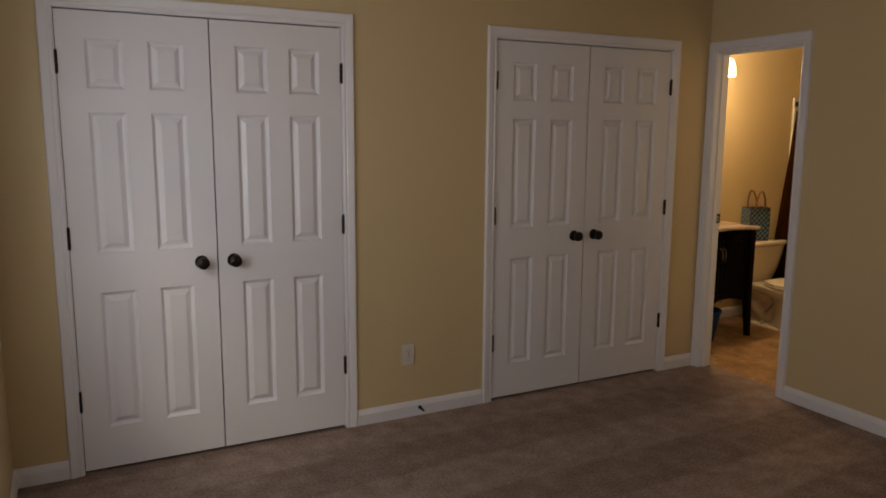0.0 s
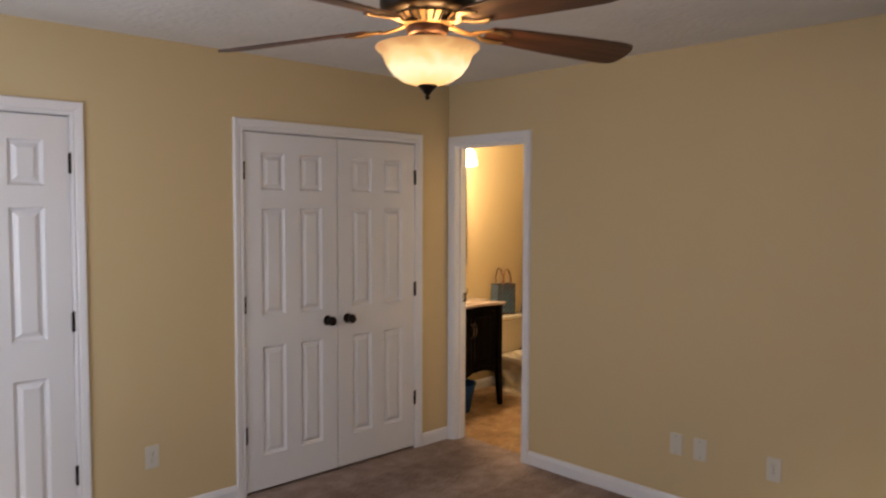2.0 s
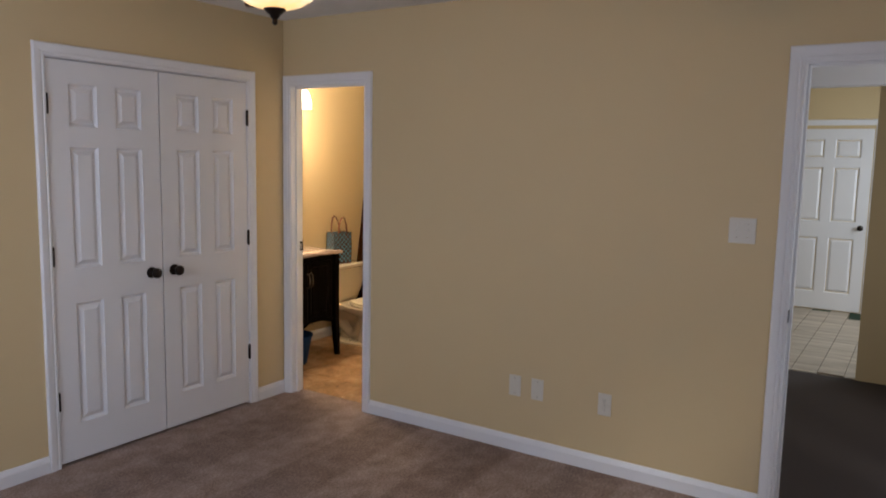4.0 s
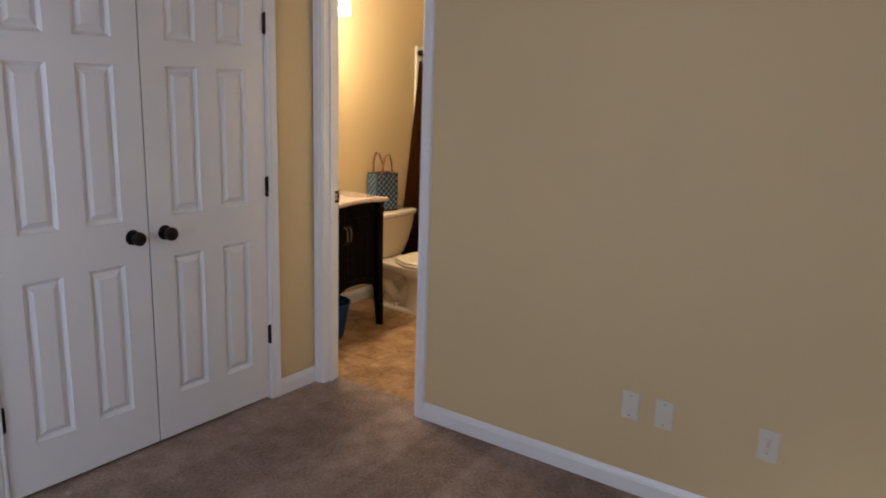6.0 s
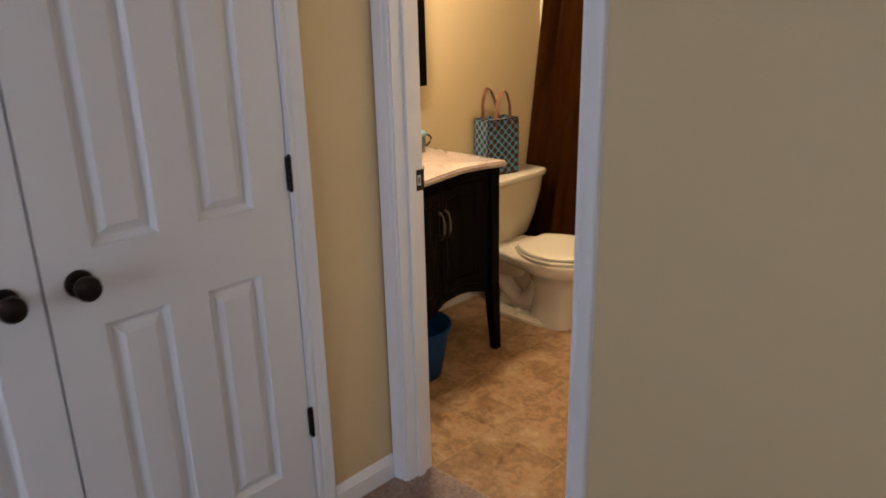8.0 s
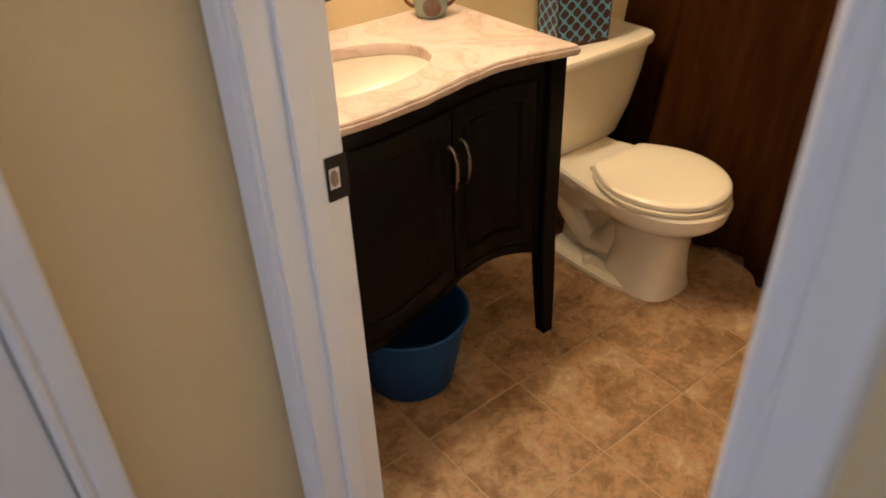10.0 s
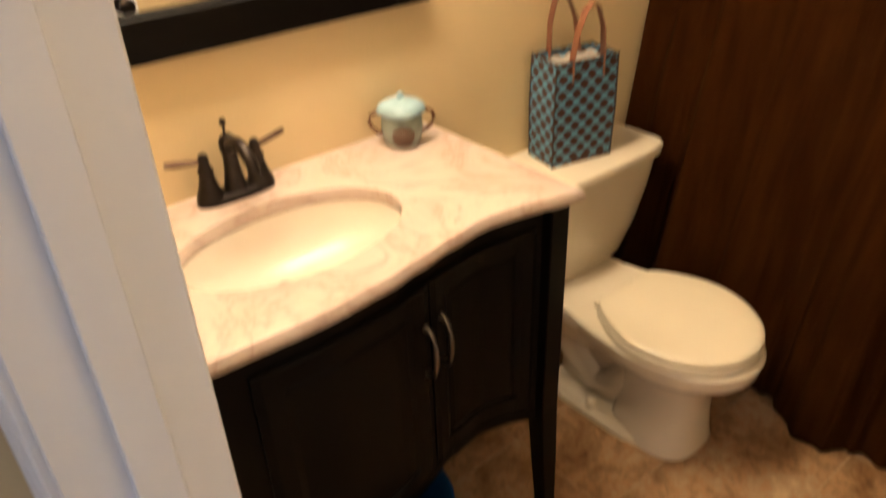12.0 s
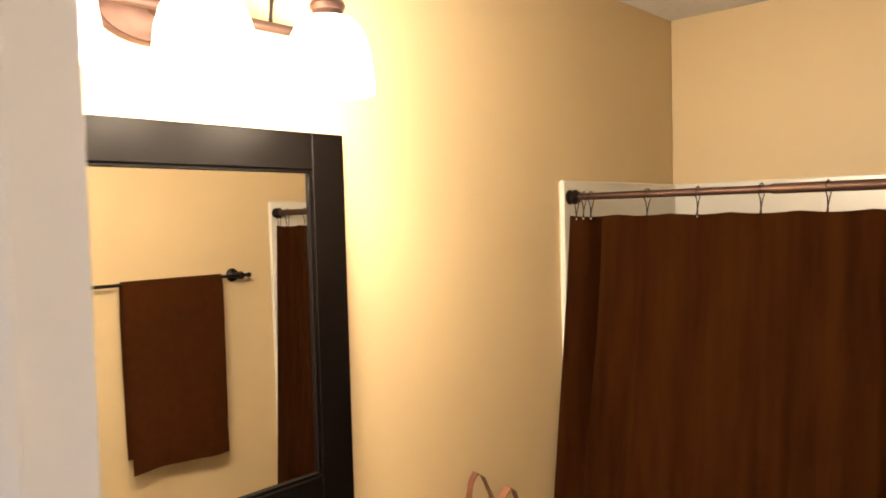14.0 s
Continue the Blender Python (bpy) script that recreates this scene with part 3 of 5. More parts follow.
# bathroom door, swung open against the wall
d3 = part("door_3", leaf_mesh(0.69, 1.995, 0.034, both=True), DOOR, None, "white six-panel bathroom door standing open", kind="structure")
d3.matrix_world = pose(T + 0.072, BATH_DOOR[0] - 0.004, 0.016)
for out, y in ((0, 0), (180, 0.034)):
    k = part("knob", knob_mesh(), BRONZE, d3, "round oil-rubbed bronze door knob", smooth=True)
    k.matrix_basis = pose(0.69 - 0.05, y, 0.90, 0, 0, out)
for z in (0.342, 1.072, 1.808):
    h = part("hinge", hinge_mesh(), BRONZE, d3, "dark bronze butt hinge", smooth=True)
    h.location = (-0.004, 0.04, z)
# far hall doors
for y in (-3.025, -3.99):
    d = part("door_4", leaf_mesh(0.82, 1.98, 0.034), DOOR, None, "closed white six-panel hall door", kind="structure")
    d.matrix_world = pose(5.605, y + 0.82, 0.012, 0, 0, -90)
    for z in (0.3, 1.05, 1.8):
        h = part("hinge", hinge_mesh(), CHROME, d, "worn metal butt hinge", smooth=True)
        h.location = (-0.002, 0, z)
    k = part("knob", knob_mesh(), BRONZE, d, "dark round door knob", smooth=True)
    k.location = (0.76, 0, 0.92)
    casing("trim", -(y + 0.83), -(y - 0.01), pose(5.62, 0, 0, 0, 0, -90), "white casing of a hall door")
baseboard(-2.36, 2.36, pose(5.62, 0, 0, 0, 0, -90), "white hall baseboard")

# strike plate on the latch-side jamb
bm = bmesh.new()
for r in ((0.081, 0.085, 0, 0.0015, -0.031, 0.031), (0.085, 0.101, 0, 0.0015, 0.015, 0.031), (0.085, 0.101, 0, 0.0015, -0.031, -0.015), (0.101, 0.1125, 0, 0.0015, -0.031, 0.031)):
    box(bm, *r)
sp = tagged(part("strike_plate", bm, BRONZE), "dark bronze strike plate let into the white door jamb", "strike plate")
sp.matrix_world = pose(-0.0068, BATH_DOOR[1] - 0.0076, 0.988)
bm = bmesh.new()
loft(bm, [[(0.0925 + 0.0055 * math.cos(a), y_, 0.012 * math.sin(a)) for a in [math.pi * k / 10 for k in range(20)]] for y_ in (0.0004, 0.0011)])
part("latch_hole", bm, RAWWOOD, sp, "raw bored latch hole")
part("hole_splinter", boxes((0.0945, 0.0985, 0.0011, 0.0018, -0.008, 0.006), bevel=0.0005), LEATHER, sp, "torn orange-brown wood at the hole")
hall_strike = tagged(part("strike_plate", boxes((-0.001, 0.032, -0.0015, 0, -0.028, 0.028), bevel=0.0006), BRONZE), "dark metal strike plate on the white jamb of the hall doorway", "strike plate")
hall_strike.matrix_world = pose(-0.006, HALL_DOOR[1] - 0.0125, 0.925)


# ---- wall plates ----
def plate(name, m, label, category, w=0.07, kind="blank", group=""):
    root = thing(name, m, label, category, group)
    bm = bmesh.new()
    box(bm, -w / 2, w / 2, -0.006, 0.0, -0.0575, 0.0575, bevel=0.0028, segments=2)
    part("plate", bm, PLATE, root)
    if kind == "outlet":
        for z in (0.0195, -0.0195):
            bm = bmesh.new()
            lathe(bm, [(0.0165, 0.006), (0.0165, 0.0078), (0.0155, 0.0085)], 20, axis="-Y")
            bmesh.ops.transform(bm, matrix=Matrix.Translation((0, 0, z)), verts=bm.verts)
            s = part("socket", bm, PLATE, root, "white receptacle face")
            part("slots", boxes((-0.0075, -0.0055, -0.0092, -0.0083, z + 0.001, z + 0.009), (0.0055, 0.0075, -0.0092, -0.0083, z + 0.002, z + 0.009), (-0.002, 0.002, -0.0092, -0.0083, z - 0.010, z - 0.005)), DARK, s, "dark plug slots")
        screws = ((0, 0),)
    elif kind == "switch":
        n = round(w / 0.046)
        for i in range(2):
            x = (i - 0.5) * 0.046
            part("toggle", boxes((x - 0.005, x + 0.005, -0.017, -0.006, -0.002, 0.011), bevel=0.0015), PLATE, root, "white toggle switch")
        screws = ((-0.023, 0.03), (0.023, 0.03), (-0.023, -0.03), (0.023, -0.03))
    else:
        screws = ((0, 0.042), (0, -0.042))
    for x, z in screws:
        bm = bmesh.new()
        lathe(bm, [(0.0032, 0.0055), (0.0030, 0.0072)], 10, axis="-Y")
        part("screw", moved(bm, Matrix.Translation((x, 0, z))), CHROME, root, "small plate screw")
    return root


plate("outlet", pose(-2.086, 0, 0.348), "white duplex outlet low on the beige wall between the closets", "outlet", kind="outlet")
for y in (-1.737, -1.871):
    plate("blank_plate", pose(0, y, 0.365) @ pose(0, 0, 0, 0, 0, -90), "blank white cover plate low on the beige wall", "wall plate", group="blank plates on the wall")
plate("outlet", pose(0, -2.249, 0.358) @ pose(0, 0, 0, 0, 0, -90), "white duplex outlet low on the beige wall near the cover plates", "outlet", kind="outlet")
plate("light_switch", pose(0, -2.853, 1.29) @ pose(0, 0, 0, 0, 0, -90), "white double toggle switch beside the hall doorway", "light switch", w=0.116, kind="switch")

# spring door stop on the baseboard
ds = thing("door_stop", pose(-2.02, -0.013, 0.045), "bronze spring door stop with a white tip on the baseboard", "door stop")
bm = bmesh.new()
lathe(bm, [(0.011, 0.0), (0.011, 0.004), (0.006, 0.008)], 16, axis="-Y")
part("stop_base", bm, BRONZE, ds, smooth=True)
bm = bmesh.new()
tube(bm, [(0.005 * math.cos(a), -0.006 - 0.058 * a / 75, 0.005 * math.sin(a) - 0.006 * (a / 75) ** 2) for a in [i * 0.5 for i in range(151)]], 0.0013, 6)
part("spring", bm, BRONZE, ds, smooth=True)
bm = bmesh.new()
lathe(bm, [(0.0065, 0.062), (0.0075, 0.064), (0.0075, 0.072), (0.005, 0.076)], 16, axis="-Y")
part("tip", moved(bm, Matrix.Translation((0, 0, -0.006))), PLATE, ds, "white rubber tip", smooth=True)


# ---- ceiling fan ----
def ceiling_fan():
    fan = thing("ceiling_fan", pose(FAN_X, FAN_Y, H), "bronze ceiling fan with five walnut blades and a lit glass bowl", "ceiling fan")
    z = lambda v: 1.931 + (v - 1.931) * 0.94 - H if v < 2.32 else v - H
    for name, prof, mat_, label in (
        ("canopy", [(0.068, z(2.44)), (0.066, z(2.425)), (0.05, z(2.40)), (0.022, z(2.385))], BRONZE, "bronze ceiling canopy"),
        ("downrod", [(0.0145, z(2.39)), (0.0145, z(2.285))], BRONZE, "bronze down rod"),
        ("motor_housing", [(0.03, z(2.315)), (0.05, z(2.312)), (0.06, z(2.305)), (0.095, z(2.298)), (0.125, z(2.28)), (0.141, z(2.255)), (0.145, z(2.235)), (0.143, z(2.215)), (0.132, z(2.20)), (0.105, z(2.192))], BRONZE, "dark bronze motor housing"),
        ("vented_band", [(0.098, z(2.192)), (0.098, z(2.186)), (0.085, z(2.178)), (0.07, z(2.163)), (0.062, z(2.158))], GOLD, "antique gold vented band"),
        ("switch_housing", [(0.062, z(2.158)), (0.064, z(2.148)), (0.06, z(2.135)), (0.052, z(2.13)), (0.052, z(2.112)), (0.058, z(2.106)), (0.05, z(2.098))], COPPER, "bronze switch housing"),
    ):
        bm = bmesh.new()
        lathe(bm, [(r * 0.99, v) for r, v in prof], 48)
        part(name, bm, mat_, fan, label, smooth=True)
    bm = bmesh.new()
    for i in range(24):
        a = radians(i * 15)
        tube(bm, [(math.cos(a) * r * 0.99, math.sin(a) * r * 0.99, z(zz)) for r, zz in ((0.1, 2.19), (0.0915, 2.181), (0.073, 2.164))], 0.0045, 6)
    part("vent_slots", bm, DARK, fan, "dark vent slots round the band", smooth=True)
    # bowl of glass, open at the top
    outer = [(0.006, z(1.974)), (0.04, z(1.977)), (0.075, z(1.988)), (0.105, z(2.008)), (0.125, z(2.035)), (0.135, z(2.06)), (0.142, z(2.075)), (0.156, z(2.085)), (0.161, z(2.092)), (0.159, z(2.097)), (0.15, z(2.096)), (0.137, z(2.086)), (0.128, z(2.06)), (0.118, z(2.036)), (0.099, z(2.013)), (0.07, z(1.994)), (0.036, z(1.983)), (0.006, z(1.98))]
    bm = bmesh.new()
    lathe(bm, [(r * 0.965, v) for r, v in outer], 56, caps=False)
    bowl = part("glass_bowl", bm, FAN_SHADE, fan, "glowing alabaster glass bowl", smooth=True)
    bowl.visible_shadow = False
    bm = bmesh.new()
    lathe(bm, [(0.004, z(1.931)), (0.008, z(1.938)), (0.006, z(1.946)), (0.011, z(1.951)), (0.014, z(1.957)), (0.023, z(1.966)), (0.03, z(1.974)), (0.028, z(1.98))], 24)
    part("finial", bm, BRONZE, fan, "bronze finial under the bowl", smooth=True)
    for k in range(5):
        ang = 48 + 72 * k
        turn = pose(0, 0, 2.147 - H, 0, 0, ang) @ pose(0, 0, 0, 0, 3.4, 0)
        # blade iron: flared bracket
        bm = bmesh.new()
        tube(bm, [(0.058, 0, 0.012), (0.09, 0, 0.003), (0.13, 0.004, -0.004), (0.165, 0, 0.0)], [0.016, 0.012, 0.011, 0.012], 10, flat=0.45)
        for s in (-1, 1):
            tube(bm, [(0.15, 0, 0), (0.185, s * 0.03, -0.001), (0.225, s * 0.036, -0.004), (0.255, s * 0.026, -0.004)], [0.011, 0.010, 0.010, 0.007], 8, flat=0.45)
        iron = part("blade_iron", moved(bm, turn @ pose(0, 0, 0, -12)), GOLD, fan, "antique gold blade bracket", smooth=True)
        # blade: tapered board with a clipped, rounded tip
        bm = bmesh.new()
        outline = [(0.19, 0.042), (0.26, 0.052), (0.40, 0.064), (0.54, 0.072), (0.60, 0.074), (0.635, 0.070), (0.649, 0.060), (0.656, 0.045), (0.661, 0.02), (0.662, 0.0), (0.661, -0.02), (0.656, -0.045), (0.649, -0.060), (0.635, -0.070), (0.60, -0.074), (0.54, -0.072), (0.40, -0.064), (0.26, -0.052), (0.19, -0.042), (0.183, -0.02), (0.183, 0.02)]
        top = [bm.verts.new((x, y, 0.0075)) for x, y in outline]
        bot = [bm.verts.new((x, y, 0.0015)) for x, y in outline]
        bm.faces.new(top)
        bm.faces.new(bot[::-1])
        for i in range(len(outline)):
            j = (i + 1) % len(outline)
            bm.faces.new((top[i], bot[i], bot[j], top[j]))
        blade = part("blade", bm, BLADE, fan, "dark walnut fan blade")
        blade.matrix_basis = turn @ pose(0, 0, 0, -12) @ Matrix.Diagonal((1.035, 1.03, 1, 1))
    return fan


ceiling_fan()

# ---- bathroom ----
VX0, VX1, VYB, VZ = 0.128, 0.970, 0.828, 0.845


def along(keys, x):
    """Smooth curve through (x, value) keys."""
    x = min(max(x, keys[0][0]), keys[-1][0])
    for (a, ya), (b, yb) in zip(keys, keys[1:]):
        if x <= b:
            f = (x - a) / (b - a)
            return ya + (yb - ya) * f * f * (3 - 2 * f)
    return keys[-1][1]


FRONT = ((0.128, 0.352), (0.24, 0.342), (0.39, 0.335), (0.51, 0.343), (0.59, 0.357), (0.665, 0.371), (0.755, 0.382), (0.83, 0.371), (0.97, 0.336))
APRON = ((0.128, 0.25), (0.30, 0.234), (0.41, 0.238), (0.54, 0.264), (0.66, 0.292), (0.78, 0.290), (0.93, 0.262))


def front(x, inset=0.0):
    """Serpentine front of the vanity: broad belly, hollow shoulder, forward corner."""
    return along(FRONT, x) + inset


SINK = (0.476, 0.576, 0.213, 0.135)


def vanity():
    van = thing("vanity_cabinet", pose(0.015, 0, 0), "espresso wood vanity cabinet with a bowed front and tapered legs", "vanity")
    xi0, xi1 = VX0 + 0.012, VX1 - 0.022
    n = 40
    xs = [xi0 + (xi1 - xi0) * i / n for i in range(n + 1)]

    def apron(x):
        return along(APRON, x)

    # curved face frame and carcass
    bm = bmesh.new()
    cols = []
    for x in xs:
        y = front(x, 0.026)
        cols.append([bm.verts.new(p) for p in ((x, y, apron(x)), (x, y, VZ - 0.03), (x, y + 0.02, VZ - 0.03), (x, y + 0.02, apron(x)))])
    for a, b in zip(cols, cols[1:]):
        for i in range(4):
            j = (i + 1) % 4
            bm.faces.new((a[i], a[j], b[j], b[i]))
    bm.faces.new(cols[0])
    bm.faces.new(cols[-1][::-1])
    part("front_frame", bm, ESPRESSO, van, "dark bowed cabinet front", smooth=True)
    part("side_panel", boxes((xi1 - 0.02, xi1, front(xi1, 0.05), VYB - 0.004, 0.30, VZ - 0.03), bevel=0.002), ESPRESSO, van, "dark cabinet side")
    part("side_panel", boxes((xi0, xi0 + 0.02, front(xi0, 0.05), VYB - 0.004, 0.30, VZ - 0.03), bevel=0.002), ESPRESSO, van, "dark cabinet side")
    part("cabinet_bottom", boxes((xi0 + 0.02, xi1 - 0.02, 0.42, VYB - 0.004, 0.315, 0.33)), ESPRESSO, van)
    part("cabinet_back", boxes((xi0 + 0.02, xi1 - 0.02, VYB - 0.012, VYB - 0.004, 0.33, 0.66)), ESPRESSO, van)

    bm = bmesh.new()
    tube(bm, [(x, front(x, 0.0245), apron(x) + 0.026) for x in xs[1:-1]], 0.0022, 6)
    part("bead", bm, ESPRESSO, van, "thin bead along the bowed lower rail", smooth=True)

    # doors that follow the curve: stiles, rails, recessed panel, proud of the frame
    for x0, x1, handle in ((0.265, 0.614, 0.598), (0.62, 0.885, 0.642)):
        bm = bmesh.new()
        m = 24
        z0f = lambda x: apron(x) + 0.040
        z1 = VZ - 0.072
        cols = []
        for i in range(m + 1):
            x = x0 + (x1 - x0) * i / m
            edge = min(x - x0, x1 - x)
            col = []
            zz0 = z0f(x)
            levels = (0, 0.004, 0.042, 0.047, 0.055, 0.060)
            zs = [zz0 + v for v in levels] + [z1 - v for v in reversed(levels)]
            for k, z in enumerate(zs):
                ez = min(z - zz0, z1 - z)
                e = min(edge, ez)
                d = 0.011 if 0.002 < e < 0.044 else (0.004 if e < 0.053 and e > 0.002 else 0.007 if e > 0.002 else 0.006)
                col.append(bm.verts.new((x, front(x, 0.026) - d, z)))
            cols.append(col)
        for a, b in zip(cols, cols[1:]):
            for k in range(len(a) - 1):
                bm.faces.new((a[k], a[k + 1], b[k + 1], b[k]))
        back = []
        for i in range(m + 1):
            x = x0 + (x1 - x0) * i / m
            back.append([bm.verts.new((x, front(x, 0.026) - 0.0005, z0f(x))), bm.verts.new((x, front(x, 0.026) - 0.0005, z1))])
        for i in range(m):
            bm.faces.new((cols[i][0], cols[i + 1][0], back[i + 1][0], back[i][0]))
            bm.faces.new((cols[i][-1], cols[i + 1][-1], back[i + 1][1], back[i][1]))
        for i in (0, m):
            bm.faces.new([*cols[i], back[i][1], back[i][0]])
        door = part("cabinet_door", bm, ESPRESSO, van, "dark curved cabinet door with recessed panel")
        bm = bmesh.new()
        yh = front(handle, 0.026) - 0.010
        pts = [(handle, yh - d, 0.585 + q) for d, q in ((0, 0), (0.014, 0.001), (0.024, 0.009), (0.029, 0.031), (0.030, 0.052), (0.029, 0.073), (0.024, 0.095), (0.014, 0.103), (0, 0.104))]
        tube(bm, pts, [0.0075, 0.005, 0.0042, 0.0052, 0.006, 0.0052, 0.0042, 0.005, 0.0075], 12)
        part("handle", bm, NICKEL, door, "dark nickel bow pull", smooth=True)
    # legs
    for lx, ly, dx, dy in ((xi1 - 0.024, front(VX1) + 0.044, -0.008, -0.03), (xi0 + 0.024, front(VX0) + 0.044, 0.02, -0.022), (xi1 - 0.024, VYB - 0.03, -0.024, 0), (xi0 + 0.024, VYB - 0.03, 0.02, 0)):
        bm = bmesh.new()
        rings = []
        for z, h in ((0.0, 0.0155), (0.004, 0.0175), (0.16, 0.021), (0.30, 0.0245), (VZ - 0.03, 0.0245)):
            k = max(0.0, 1 - z / 0.30)
            rings.append([(lx + dx * k + sx * h, ly + dy * k + sy * h, z) for sx, sy in ((-1, -1), (1, -1), (1, 1), (-1, 1))])
        loft(bm, rings)
        bmesh.ops.bevel(bm, geom=[e for e in bm.edges if abs(e.verts[0].co.z - e.verts[1].co.z) > 0.02], offset=0.002, segments=1, affect="EDGES")
        part("leg", bm, ESPRESSO, van, "dark square tapered leg")
    return van


def countertop():
    """Marble slab with a bowed, rounded edge and a hole for the basin."""
    top = thing("marble_countertop", pose(0.015, 0, 0), "pink-beige marble countertop with an undermounted oval sink on the vanity", "countertop")
    cx, cy, ax, ay = SINK
    n = 96
    outer, inner = [], []
    for i in range(n):
        a = 2 * math.pi * i / n
        dx, dy = math.cos(a), math.sin(a)
        # march the ray from the basin centre to the slab's edge
        lo, hi = 0.0, 1.2
        for _ in range(32):
            mid = (lo + hi) / 2
            x, y = cx + dx * mid, cy + dy * mid
            inside = VX0 <= x <= VX1 and y <= VYB and y >= front(min(max(x, VX0), VX1))
            lo, hi = (mid, hi) if inside else (lo, mid)
        outer.append((cx + dx * lo, cy + dy * lo))
        inner.append((cx + ax * dx, cy + ay * dy))
    # put the four corners on the outline exactly
    for px, py in ((VX0, front(VX0)), (VX1, front(VX1)), (VX0, VYB), (VX1, VYB)):
        k = min(range(n), key=lambda q: (outer[q][0] - px) ** 2 + (outer[q][1] - py) ** 2)
        outer[k] = (px, py)

    def ins(p, d):
        return (min(max(p[0], VX0 + d), VX1 - d), min(max(p[1], front(min(max(p[0], VX0), VX1)) + d), VYB))

    bm = bmesh.new()
    rings = [[(x, y, VZ - 0.028) for x, y in inner], [(x, y, VZ - 0.003) for x, y in inner]]
    rings.append([(cx + (x - cx) * 1.012, cy + (y - cy) * 1.012, VZ) for x, y in inner])
    rings.append([(*ins(p, 0.012), VZ) for p in outer])
    rings.append([(*ins(p, 0.006), VZ - 0.001) for p in outer])
    rings.append([(*ins(p, 0.003), VZ - 0.005) for p in outer])
    rings.append([(*ins(p, 0.004), VZ - 0.0075) for p in outer])
    rings.append([(*ins(p, 0.0), VZ - 0.011) for p in outer])
    rings.append([(*ins(p, 0.0), VZ - 0.019) for p in outer])
    rings.append([(*ins(p, 0.004), VZ - 0.026) for p in outer])
    rings.append([(*ins(p, 0.010), VZ - 0.028) for p in outer])
    rings.append([(x, y, VZ - 0.028) for x, y in inner])
    loft(bm, rings, caps=False)
    bmesh.ops.remove_doubles(bm, verts=bm.verts, dist=1e-5)
    part("slab", bm, MARBLE, top, "pink-beige veined marble slab", smooth=True)
    bm = bmesh.new()
    prof = [(1.03, VZ - 0.0285), (1.0, VZ - 0.030), (0.97, VZ - 0.042), (0.9, VZ - 0.065), (0.78, VZ - 0.088), (0.6, VZ - 0.108), (0.4, VZ - 0.119), (0.2, VZ - 0.1245), (0.11, VZ - 0.126)]
    rings = [[(cx + ax * s * math.cos(2 * math.pi * i / 64), cy + 0.042 * (1 - min(1, s)) + ay * s * math.sin(2 * math.pi * i / 64), z) for i in range(64)] for s, z in prof]
    loft(bm, rings, caps=False)
    bm.verts.ensure_lookup_table()
    bm.faces.new(bm.verts[-64:])
    part("basin", bm, BASIN, top, "cream glazed oval basin", smooth=True)
    bm = bmesh.new()
    lathe(bm, [(0.0, VZ - 0.1225), (0.02, VZ - 0.1225), (0.025, VZ - 0.1235), (0.030, VZ - 0.1255)], 24, centre=(cx - 0.02, cy + 0.022))
    part("drain", bm, BRONZE, top, "dark bronze drain", smooth=True)
    bm = bmesh.new()
    lathe(bm, [(0.0, VZ - 0.111), (0.018, VZ - 0.113), (0.022, VZ - 0.116), (0.014, VZ - 0.1225)], 20, centre=(cx - 0.02, cy + 0.022))
    part("stopper", bm, BRONZE, top, "dark bronze pop-up stopper", smooth=True)


